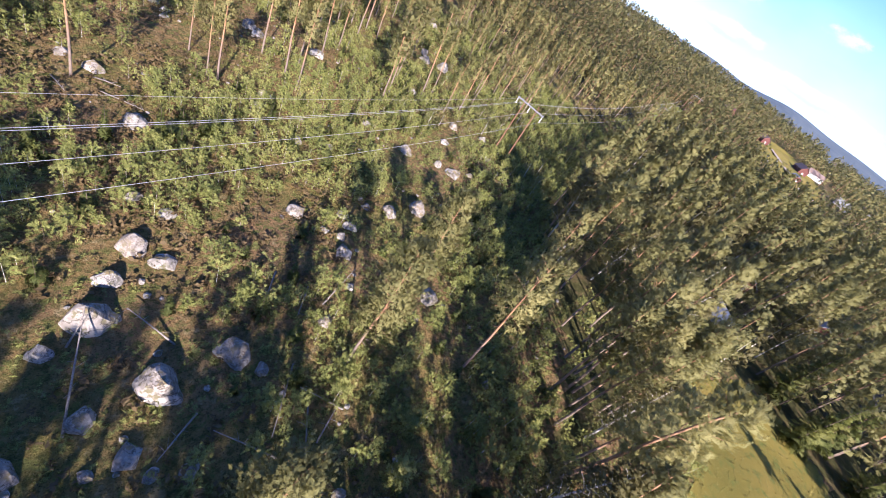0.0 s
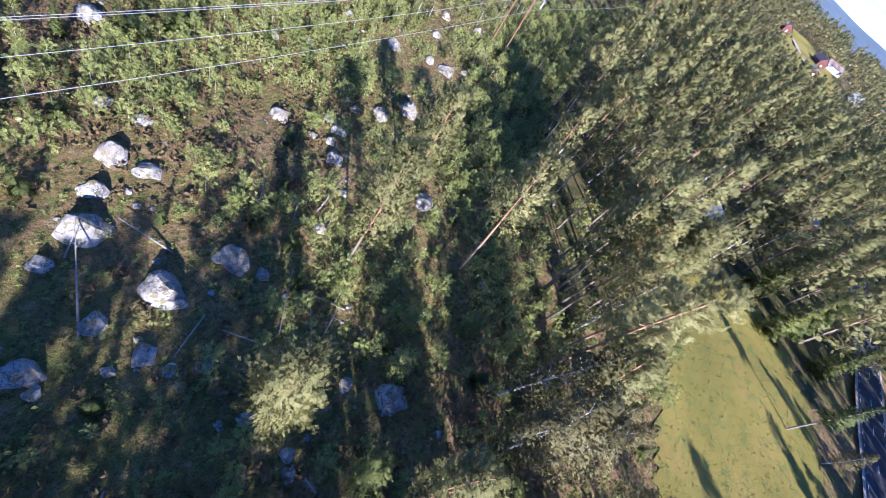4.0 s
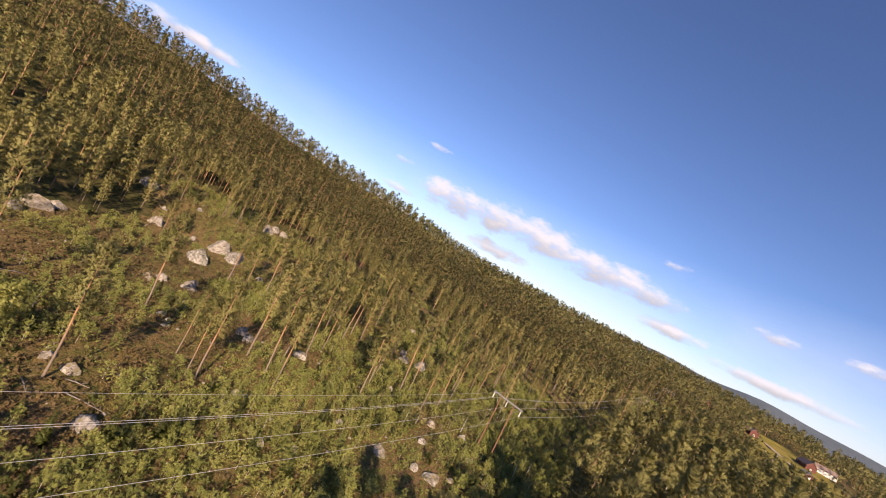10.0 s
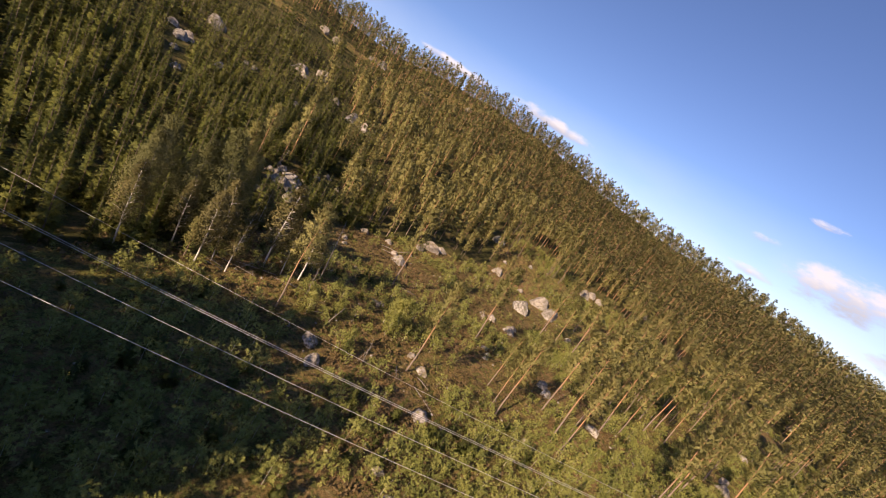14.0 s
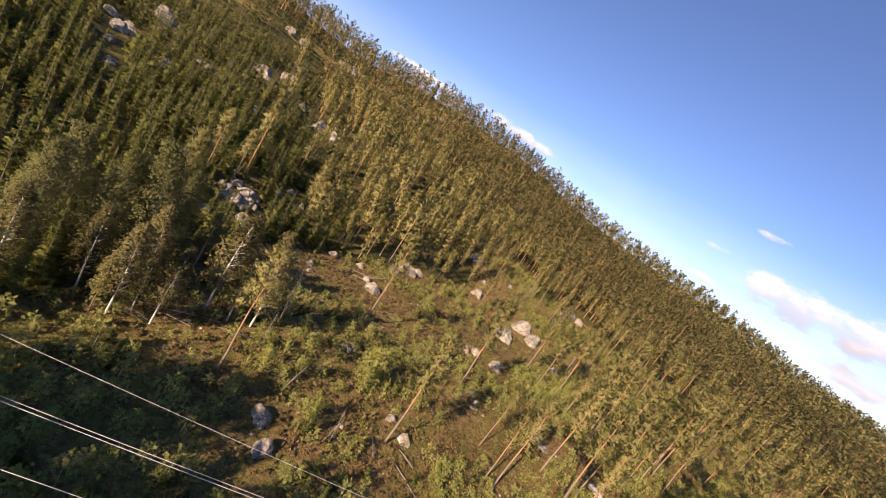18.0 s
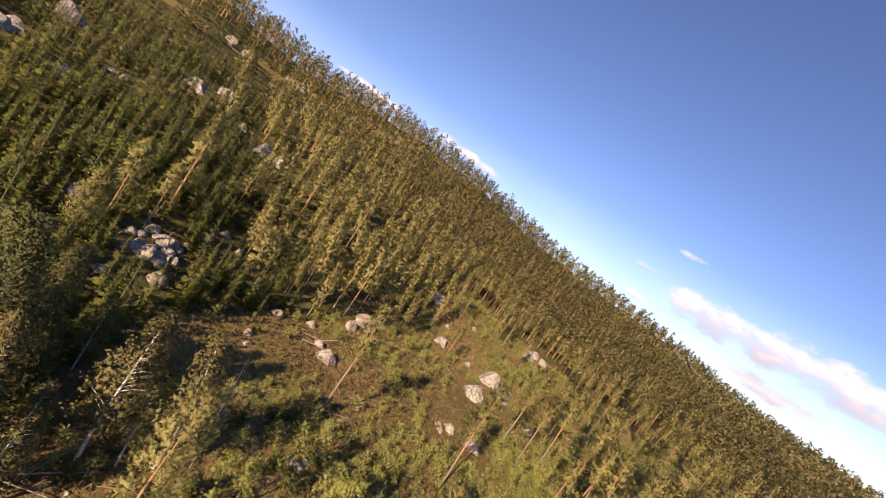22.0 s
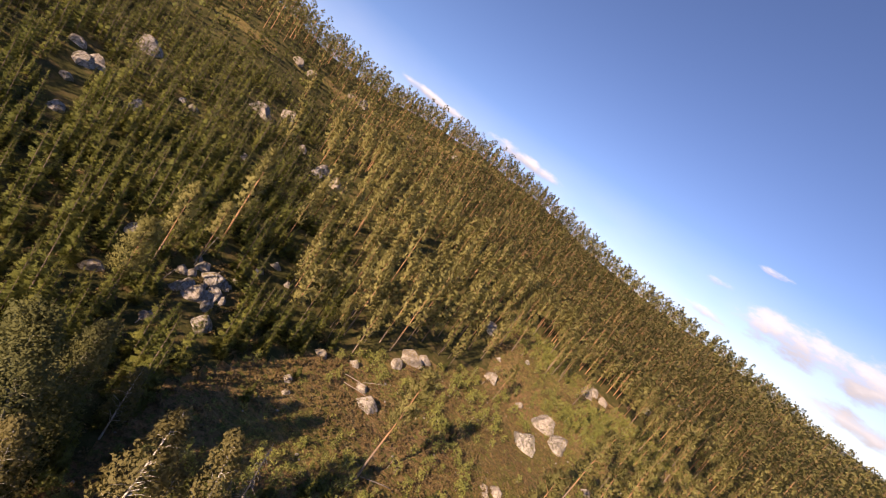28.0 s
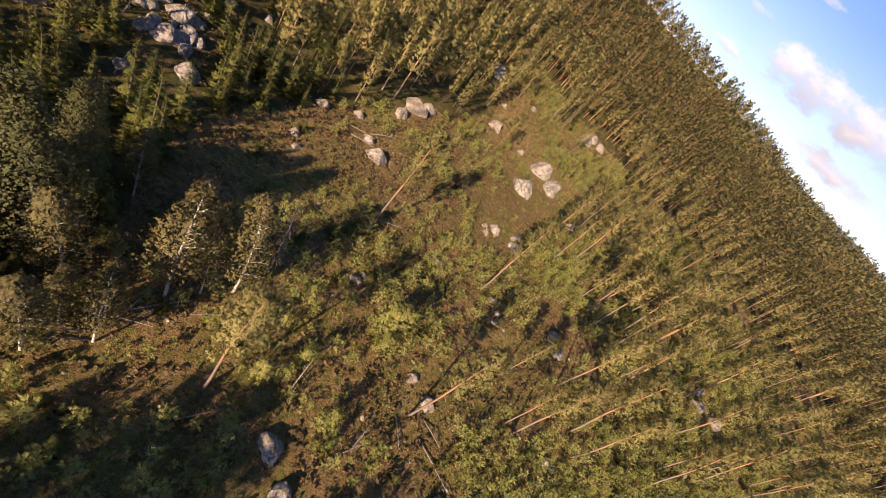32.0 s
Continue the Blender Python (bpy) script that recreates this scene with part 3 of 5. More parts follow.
def tree_thing(name, shape, wood, leaf, label, category):
    """A tree as an Empty with trunk and crown; it stands far below until it is copied."""
    (tv, tf), (cv, cf) = shape
    root = new(name)
    part("trunk", mesh("trunk", tv, clean(tf), [wood], smooth=True), None, root)
    part("crown", mesh("crown", cv, clean(cf), [leaf], bulge=rounded(cv)), None, root)
    return tagged(root, label, category)


def put(proto, x, y, height_scale=1.0, turn=None, lean=(0, 0), sink=0.0, rng=random):
    """A copy of a thing, standing on the ground."""
    turn = rng.random() * 360 if turn is None else turn
    ob = copy_thing(proto, pose(x, y, float(land(x, y)) - sink, lean[0], lean[1], turn))
    ob.scale = (height_scale,) * 3
    return ob


def drop(proto):
    """Takes the pattern away once its copies stand."""
    for o in (*proto.children_recursive, proto):
        bpy.data.objects.remove(o)


def strew(name, shapes, wood, leaf, spots, label, category, rng, low=0.8, high=1.2, domed=True):
    """Many plants as one object of kind stuff: shapes are (trunk, crown) pairs, spots is (n, 2)."""
    V, F, S, U, n = [], [], [], [], 0
    pick = rng.integers(0, len(shapes), len(spots))
    z = land(spots[:, 0], spots[:, 1])
    for s, shape in enumerate(shapes):
        idx = np.where(pick == s)[0]
        if not len(idx):
            continue
        w = rng.random(len(idx)) * 6.283
        k = low + (high - low) * rng.random(len(idx))
        c, si = np.cos(w) * k, np.sin(w) * k
        for slot, geo in enumerate(shape):
            if geo is None:
                continue
            v, f = geo
            X = c[:, None] * v[None, :, 0] - si[:, None] * v[None, :, 1] + spots[idx, 0][:, None]
            Y = si[:, None] * v[None, :, 0] + c[:, None] * v[None, :, 1] + spots[idx, 1][:, None]
            Z = k[:, None] * v[None, :, 2] + z[idx][:, None]
            solid = v[:, 3] if v.shape[1] == 4 else np.ones(len(v))
            V.append(np.stack([X, Y, Z, np.repeat(solid[None], len(idx), 0)], -1).reshape(-1, 4))
            F.append((f[None] + (np.arange(len(idx)) * len(v))[:, None, None]).reshape(-1, 4) + n)
            S.append(np.full(len(F[-1]), slot))
            b = rounded(v, s)
            U.append(np.stack([(c[:, None] * b[None, :, 0] - si[:, None] * b[None, :, 1]) / k[:, None], (si[:, None] * b[None, :, 0] + c[:, None] * b[None, :, 1]) / k[:, None], np.repeat(b[None, :, 2], len(idx), 0)], -1).reshape(-1, 3))
            n += len(V[-1])
    V, F, S = np.concatenate(V), np.concatenate(F), np.concatenate(S)
    t = F[:, 2] == F[:, 3]
    ob = new(name, mesh(name, V, [F[~t], F[t][:, :3]], [wood, leaf], np.concatenate([S[~t], S[t]]), bulge=np.concatenate(U) if domed else None))
    return tagged(ob, label, category, kind="stuff")


# ---- zones of the plan ----
def axis_y(x):
    """The power line's course."""
    return np.where(x < 73.6, 32.26 + 0.23 * x, 49.2 + 0.219 * (x - 73.6))


def south_edge(x):
    return np.interp(x, [-80, -50, -28, -18, -10, 0, 10, 20, 25, 38, 47, 52, 62, 75, 100, 200, 400], [0, 7, 11, -1, -14, -20, -12, -8, -5, -1, 4, 9, 23, 32, 41, 64, 104])


FIELD = [(24, -31), (29, -24), (41, -17), (54, -13.5), (64, -9), (73, -7.5), (86, -13), (88, -20), (84, -30), (75, -36), (62, -40), (50, -43), (38, -47), (28, -44)]
LOW_EDGE = [(14, -18), (17, -13.5), (23.5, -9.5), (31, -7.5), (37, -5), (42, -4.3), (73, -7.5), (64, -9), (54, -13.5), (41, -17), (29, -24), (24, -31), (16, -26)]
FARM = [(330, 30), (352, 52), (415, 76), (470, 84), (640, 108), (650, 70), (560, 22), (470, 4), (395, -6)]
GLADE = [(-80, 1), (-44, 30), (-38, 48), (-34, 58), (-36, 70), (-38, 83), (-35, 96), (-26, 114), (-17, 128), (2, 148), (15, 167), (28, 180), (44, 172), (45, 150),
         (42, 128), (31, 106), (30, 84), (38, 66), (60, 62), (105, 66), (84, 63), (70, 40), (58, 22), (50, 8), (38, -1), (25, -5), (10, -12), (-2, -19), (-10, -14), (-18, -1), (-28, 11), (-50, 7)]


def inside(poly, x, y):
    x, y = np.asarray(x, float), np.asarray(y, float)
    hit = np.zeros(x.shape, bool)
    for (x1, y1), (x2, y2) in zip(poly, poly[1:] + poly[:1]):
        cross = ((y1 > y) != (y2 > y)) & (x < (x2 - x1) * (y - y1) / (y2 - y1 + 1e-12) + x1)
        hit ^= cross
    return hit


def road_y(x):
    """The middle of the road."""
    return -58.8 + 0.135 * x + 0.0325 * np.clip(100 - x, 0, 60)


def spread(rng, gap, x0, x1, y0, y1):
    """Uneven spots about gap metres apart."""
    gx, gy = np.meshgrid(np.arange(x0, x1, gap), np.arange(y0, y1, gap))
    p = np.stack([gx.ravel(), gy.ravel()], 1)
    return p + rng.uniform(-0.48, 0.48, p.shape) * gap


def woods(p):
    """What grows at each spot: 0 nothing, 1 pine, 2 young spruce, 3 mixed southern wood, 4 thin seed pines."""
    x, y = p[:, 0], p[:, 1]
    d = np.hypot(x, y)
    kind = np.ones(len(p), int)
    left = (x + 24) * 84 + (y - 96) * 46 + 1300 * (np.sin(x * 0.31 + y * 0.17) + np.sin(x * 0.113 - y * 0.27)) < 0
    kind[left & (y > 10)] = 2
    ridge = land(x, y) > 54
    kind[ridge & left] = 1
    kind[y < south_edge(x)] = 3
    kind[y < -20] = 3
    seed = (x > 14) & (y > axis_y(x) + 14) & (d < 220) & (np.degrees(np.arctan2(x, y)) < 65)
    kind[seed] = 4
    kind[inside(GLADE, x, y)] = 0
    kind[(y - axis_y(x) < np.where(x > 120, 8, 13)) & (y - axis_y(x) > np.where(x < -15, -9.5, np.where(x > 120, -8, -13))) & (x > -90) & (x < 345)] = 0
    kind[(y < axis_y(x)) & (y > south_edge(x)) & (x > 40) & (x < 125)] = 0
    kind[inside(FIELD, x, y)] = 0
    kind[(x > 20) & (x < 62) & (y < -21) & (y > -52)] = 0
    kind[inside(LOW_EDGE, x, y)] = 0
    for hx, hy in ((145, -20.5), (93.5, -3.3), (134, 0)):
        kind[np.hypot(x - hx + 2.5, y - hy) < 6.5] = 0
    kind[np.abs(y - np.interp(x, [-161, -144, -131, -113, -67, -25], [216, 234, 263, 291, 311, 372])) < np.where((x > -165) & (x < -20), 7, -1)] = 0
    kind[np.abs(y - road_y(x)) < 6.5] = 0
    kind[(x > 40) & (x < 90) & (y > road_y(x)) & (y < road_y(x) + 12)] = 0
    kind[(x > 225) & (x < 330) & (np.abs(y - 0.33 * x) < 14)] = 0
    kind[inside(FARM, x, y)] = 0
    return kind


# ---- the ground ----
def build_ground():
    az = np.radians(np.arange(0, 360, 1.0))
    rad = np.concatenate([[1.5], np.arange(4, 120, 2.5), 120 * 1.045 ** np.arange(0, 84)])
    rad = rad[rad < 4700]
    A, R = np.meshgrid(az, rad)
    X, Y = (R * np.sin(A)).ravel(), (R * np.cos(A)).ravel()
    V = np.stack([X, Y, land(X, Y)], 1)
    V = np.vstack([V, [0, 0, float(land(0, 0))]])
    n, m = len(az), len(rad)
    i, j = np.meshgrid(np.arange(m - 1), np.arange(n), indexing="ij")
    F = np.stack([i * n + j, i * n + (j + 1) % n, (i + 1) * n + (j + 1) % n, (i + 1) * n + j], -1).reshape(-1, 4)[:, ::-1]
    T = np.stack([np.full(n, len(V) - 1), np.arange(n), (np.arange(n) + 1) % n], 1)
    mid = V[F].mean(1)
    # past 1250 m the ground takes the colour with haze mixed in
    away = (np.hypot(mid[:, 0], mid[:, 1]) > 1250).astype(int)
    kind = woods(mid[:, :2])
    # dense woods get the moss with tree shade in its colour
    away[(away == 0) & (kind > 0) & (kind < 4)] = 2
    ob = new("ground", mesh("ground", V, [F, T], [GROUND, HAZED_FOREST, MOSS_AND_SHADE], np.concatenate([away, np.zeros(len(T), int)]), smooth=True))
    tagged(ob, "mossy forest floor with brown heather and leaf litter", "ground", kind="structure")


build_ground()
# ---- where the boulders lie: x, y, width ----
BOULDER_SPOTS = [
    [(0.7, 24.6, 3.9), (-2.5, 22.4, 1.9), (9.4, 18.6, 3.1), (11, 16.4, 1.6), (3.5, 17.4, 4), (24, 27.5, 3), (22.5, 22.7, 1.2), (18.1, 19.2, 1.8), (31.6, 19, 2.6), (-0.7, 16.7, 2.3), (1.1, 13, 2.2), (-5, 14.9, 2.3), (4.1, 10.7, 1.3), (2.1, 11.4, 1.2), (-4.7, 13.5, 1.1), (-6, 16.9, 1.8), (12.7, 4.5, 1.8), (15.6, 1.4, 3.2), (3.4, 6.3, 0.9), (5, 5.8, 1.2), (6.5, 2.1, 1.2), (6.1, 1, 1.4), (-6, 6.4, 1.7), (-1, 13, 1.1), (0.8, -1.2, 2.1), (31.8, 6.6, 1.3)],
    [(39.6, 34.3, 3.8), (34.6, 34, 2.9), (21, 35.3, 2.6), (7.7, 35.7, 1.9), (4.6, 31.9, 2.6), (6.5, 29.7, 2.7), (2.2, 28.3, 2), (24.9, 30.4, 1.7), (27.1, 34.1, 1.8), (27.1, 31.8, 2), (23.4, 31.7, 1.4), (31.1, 35.1, 1.6), (5.5, 38.3, 1.8), (25.8, 61.7, 2.2), (26.7, 50, 2.1), (29.9, 56, 1.5), (31.5, 48.6, 1.6), (46.5, 48.6, 2.8), (66.5, 59.2, 2.8), (58.6, 52.2, 2.3), (53.9, 42.4, 3.3), (73.1, 54.9, 2.4), (67.7, 47.2, 1.8), (2.5, 65.2, 2.2), (5.1, 62.7, 2.7), (7.7, 51.2, 3.4), (27.1, 61.2, 1.4), (23.6, 58.2, 1.3), (52.1, 45.1, 2.1), (42.3, 56.5, 1.5), (58.2, 42, 1.7), (31.1, 36.9, 1.1), (-9.1, 48, 2.9), (-15.6, 52.2, 1.2), (-11.3, 51.6, 3.1)],
    [(84, 88.5, 4.5), (81.9, 95.5, 3.2), (16.2, 87, 2), (31.2, 86.3, 3.8), (13.8, 107.7, 2.2), (23.5, 110.8, 3.9), (54.9, 73.3, 1.8), (62.2, 70.7, 2.2), (42.4, 79.9, 3.4), (-27.2, 112, 3.1), (-26.3, 96.2, 1.6), (-16.4, 112.1, 3.1), (17.8, 174.3, 2.9), (15.6, 159.9, 5.3), (27.1, 157.1, 2.8), (39.6, 148.5, 8.4), (16.7, 109.1, 3.6), (22.6, 106.3, 4.4), (46, 134.2, 2.9), (-8.9, 76.2, 2.1), (-6.9, 139.5, 4.7), (-10.3, 135.4, 7.7), (-12.9, 128.3, 4.1), (-20.7, 117.7, 2.7), (27.2, 137.6, 8.6), (35.8, 155.1, 7.9), (14.2, 105.5, 2.4), (17, 84.4, 1.6), (31.7, 82.5, 3.1), (4.3, 89.4, 2), (-8, 77.5, 1.5), (-13.6, 108.2, 4.1), (-27.7, 99.5, 1.9), (79.5, 90.8, 3.6), (16.5, 82.3, 1.4), (102.5, 120, 3.3)],
    [(65.9, 205.5, 6.6), (143.1, 273.5, 5.9), (29.7, 185, 3.1), (-110.4, 121.5, 5.5), (-123.6, 149, 9), (-94.5, 105.6, 3.8), (-100.8, 174.4, 9), (-101.4, 191.5, 8.3), (-85.5, 183.3, 5.6), (-67.8, 181.4, 9), (-43.5, 93.4, 3.7), (10.8, 187.2, 7.1), (61.4, 200.3, 7.1), (103, 230.9, 6), (-98.2, 141.7, 4.2), (-96.7, 123.4, 4.2), (-79.5, 142.7, 3.2), (-74.8, 184.4, 5.5), (-82.3, 298.7, 7.2), (-53.4, 317.7, 7.5), (70.4, 203.3, 6.9), (169, 189.9, 5.4), (-50.2, 102.7, 4.6), (-48.3, 96.9, 3.7), (-52.9, 103, 3), (-47.2, 100.6, 3.4), (-50.7, 98, 2.4), (-48, 87.3, 2.4), (-48.3, 104.3, 2.6), (-51.1, 95.3, 2.4), (-118.5, 125.9, 3.8), (-111.8, 124.8, 5.5), (-104.1, 113.9, 3.3), (-74, 178.4, 5.1), (-48.3, 122.1, 3), (-48.4, 115.8, 2.3), (-58.7, 87.3, 3.2), (-63.6, 97.7, 3.3), (-101.9, 141.3, 3), (-43.2, 120.2, 2.1), (-133.4, 249.6, 8), (-140.8, 244.4, 6.7), (-113, 281.1, 8.7), (-121, 279.9, 7.3)],
]
OUTCROP = random.Random(8)
BOULDER_SPOTS[3] += [(-49.5 + OUTCROP.gauss(0, 2.8), 99.0 + OUTCROP.gauss(0, 3.6), OUTCROP.uniform(1.2, 3.2)) for _ in range(16)]
ROCKS = np.array([row for rows in BOULDER_SPOTS for row in rows if row[2] > 2.2])


def off_rocks(p, room=1.2):
    """True where a tree would neither stand on a boulder nor just in front of it."""
    free = np.ones(len(p), bool)
    for x, y, w in ROCKS:
        q = np.hypot(x + 12, y - 25) + 1e-6
        ux, uy = (-12 - x) / q, (25 - y) / q
        along = (p[:, 0] - x) * ux + (p[:, 1] - y) * uy
        across = np.abs((p[:, 0] - x) * uy - (p[:, 1] - y) * ux)
        free &= ~((across < 0.5 * w + room) & (along > -0.5 * w - room) & (along < 0.5 * w + 5.5))
    return free


# ---- woods ----
rng = np.random.default_rng(7)
PINE_SHAPES = [pine_shape(11 + i, 16 + 1.2 * (i % 3), 0.46 + 0.06 * (i % 3), 1.9 + 0.25 * (i % 2), 12, 5, 15, 0.64, wide=0.62) for i in range(6)]
MID_PINES = [pine_shape(31 + i, 14.5 + i, 0.20 + 0.07 * (i % 3), 1.6 + 0.15 * (i % 3), 12, 5, 7, 1.05, 4, False, rings=3, wide=0.6) for i in range(7)]
FAR_PINES = [far_pine_shape(51 + i, 14.5, 0.14, 2.4, 44, 1.6) for i in range(6)]
FARTHEST_PINES = [far_pine_shape(61 + i, 16, 0.18, 2.8, 28, 2.5) for i in range(6)]
NEAR_SPRUCES = [spruce_shape(66 + i, 8.0 + 0.6 * i, 1.5, 13, 6, 2) for i in range(6)]
MID_SPRUCES = [spruce_shape(71 + i, 8.5 + 0.5 * i, 1.6, 10, 5) for i in range(6)]
FAR_SPRUCES = [far_spruce_shape(81 + i, 9, 1.9, 6, 4) for i in range(5)]
MID_BIRCHES = [broadleaf_shape(91 + i, 14, 2.7, 50, 8, 0.44, 0.16, limbs=False) for i in range(5)]
WILLOWS = [broadleaf_shape(96 + i, 4.5, 1.6, 16, 7, 0.28, 0.05, limbs=False) for i in range(4)]

spots = spread(rng, 5.2, -420, 420, -150, 430)
d = np.hypot(*spots.T)
az = np.degrees(np.arctan2(*spots.T))
kind = np.where(off_rocks(spots), woods(spots), 0)
seen = ((az > -75) & (az < 130)) | (d < 120)
near = (d < 235) & seen & (spots[:, 1] > -100) & ((spots[:, 0] > -30) | (spots[:, 1] > -60))
close = (kind == 3) & (d < 72) & (spots[:, 0] > -8)
south = (kind == 3) & ~close
thin = rng.random(len(spots))
strew("pine_wood", MID_PINES, PINE_BARK, PINE_NEEDLES, spots[near & (kind == 1) & (thin < 0.72)], "dense olive-green pine forest on the slope", "forest", rng, 0.6, 1.2)
strew("mixed_wood", MID_PINES[:3] + MID_BIRCHES[:2], PINE_BARK, PINE_NEEDLES, spots[near & south & (thin < 0.5)], "tall pine forest south of the power line", "forest", rng, 1.0, 1.35)
strew("birch_wood", MID_BIRCHES, BIRCH_BARK, BIRCH_LEAVES, spots[near & south & (thin > 0.83)], "birches among the pines beside the road", "forest", rng, 0.85, 1.25)
# extra pines out of view, added to throw shade over the clearing
shade = spread(rng, 4.6, -110, -8, -40, 15)
shade = shade[(woods(shade) == 3) & (shade[:, 1] > south_edge(shade[:, 0]) - 42) & (rng.random(len(shade)) < np.where(shade[:, 0] > -30, 0.4, 1.0))]
strew("shading_wood", MID_PINES, PINE_BARK, PINE_NEEDLES, shade, "dense tall pines out of view, added to shade the clearing from the south", "forest", rng, 1.05, 1.4)
tight = spread(rng, 2.75, -300, 0, 10, 330)
k2 = np.where(off_rocks(tight), woods(tight), 0)
d2 = np.hypot(*tight.T)
grown = (k2 == 2) & (d2 < 234) & (rng.random(len(tight)) < 0.85)
beside = np.hypot(tight[:, 0] + 18, tight[:, 1] - 36) < 118
strew("spruce_thicket", NEAR_SPRUCES, SPRUCE_BARK, SPRUCE_NEEDLES, tight[grown & beside], "young yellow-green spruces beside the clear-cut", "forest", rng, 0.4, 1.2)
strew("spruce_wood", MID_SPRUCES, SPRUCE_BARK, SPRUCE_NEEDLES, tight[grown & ~beside], "young dark green spruces covering the hillside", "forest", rng, 0.4, 1.15)
for name, gap, inner, outer, shapes in (("far_pine_wood", 6.0, 232, 450, FAR_PINES), ("farthest_pine_wood", 9.2, 450, 950, FARTHEST_PINES)):
    p = spread(rng, gap, -500, 960, -330, 960)
    pd, paz, pk = np.hypot(*p.T), np.degrees(np.arctan2(*p.T)), woods(p)
    edge = np.interp(paz, RIDGE_AZ, RIDGE_AT) + 45
    zone = (pd >= inner) & (pd < np.minimum(edge, outer)) & (paz > -70) & (paz < 122) & (rng.random(len(p)) < 0.9)
    strew(name, shapes, PINE_BARK, FAR_PINE_NEEDLES, p[zone & (pk != 2) & (pk != 0)], "distant pine forest reaching over the ridge", "forest", rng, 0.65, 1.25)
    if inner < 300:
        strew("far_spruce_wood", FAR_SPRUCES, SPRUCE_BARK, FAR_SPRUCE_NEEDLES, p[zone & (pk == 2)], "distant young spruces high on the hillside", "forest", rng, 0.5, 1.3)
w = spread(rng, 3.3, 50, 345, -10, 140)
course = w[:, 1] - axis_y(w[:, 0])
scrub = (woods(w) == 0) & (w[:, 1] > south_edge(w[:, 0]) + 6) & (np.abs(course) > 7) & (w[:, 0] + 0.6 * w[:, 1] > 88) & (rng.random(len(w)) < np.where(w[:, 0] > 240, 0.3, 0.62))
strew("willow_scrub", WILLOWS, BIRCH_BARK, WILLOW_LEAVES, w[scrub], "pale grey-green willow and aspen scrub beside the power line", "scrub", rng, 0.35, 1.25)
seeds = spread(rng, 6.3, 10, 210, 40, 220)
ks = np.where(off_rocks(seeds, 0.3), woods(seeds), 0)
seeds = seeds[(ks == 4) & (rng.random(len(seeds)) < np.where(np.hypot(seeds[:, 0] - 10, seeds[:, 1] - 60) < 68, 0.25, 0.40))]
pines = [tree_thing("pine", s, PINE_BARK, PINE_NEEDLES, "slender pine with bare orange trunk and small crown", "pine tree") for s in PINE_SHAPES]
order = np.argsort(np.hypot(seeds[:, 0] - 10, seeds[:, 1] - 50))
for i in order[:250]:
    tagged(put(random.choice(pines), *seeds[i], 0.7 + 0.4 * random.random(), lean=(random.uniform(-2, 2), random.uniform(-2, 2))), group="seed pines on the clear-cut")
if len(order) > 250:
    strew("seed_pine_stand", MID_PINES, PINE_BARK, PINE_NEEDLES, seeds[order[250:]], "thin stand of tall seed pines beyond the clear-cut", "forest", rng, 0.75, 1.1)
broad = [tree_thing("birch", broadleaf_shape(140 + i, 14, 2.4, 110, 18, 0.21, 0.25), BIRCH_BARK, BIRCH_LEAVES, "leafy birch with a pale stem at the wood's edge", "birch tree") for i in range(2)]
for q in spots[close & (thin < np.where(spots[:, 0] < 25, 0.6, 0.72))]:
    if random.random() < 0.62:
        tagged(put(random.choice(pines), *q, 0.9 + 0.4 * random.random(), lean=(random.uniform(-2, 2), random.uniform(-2, 2))), group="pines south of the power line")
    else:
        tagged(put(random.choice(broad), *q, 0.7 + 0.45 * random.random(), lean=(random.uniform(-4, 4), random.uniform(-4, 4))), group="birches south of the power line")
for p in pines + broad:
    drop(p)

# ---- power line ----
POLE_WOOD = bark("pole_wood", (0.20, 0.105, 0.065), (0.2, 0.1, 0.06))
ARM_STEEL = plain("galvanised_steel", (0.30, 0.31, 0.32), 0.6, 0.3, 0.15)
WIRE_METAL = plain("aluminium_wire", (0.6, 0.6, 0.6), 0.5, 0.6, 0.1)
GLASS_GREY = plain("insulator_glaze", (0.75, 0.76, 0.74), 0.25, 0.0, 0.1)


def box_mesh(name, x0, x1, y0, y1, z0, z1, bevel=0.0):
    bm = bmesh.new()
    bmesh.ops.create_cube(bm, size=1.0, matrix=Matrix.LocRotScale(((x0 + x1) / 2, (y0 + y1) / 2, (z0 + z1) / 2), None, (x1 - x0, y1 - y0, z1 - z0)))
    if bevel:
        bmesh.ops.bevel(bm, geom=bm.edges[:], offset=bevel, segments=1, affect="EDGES")
    return bm


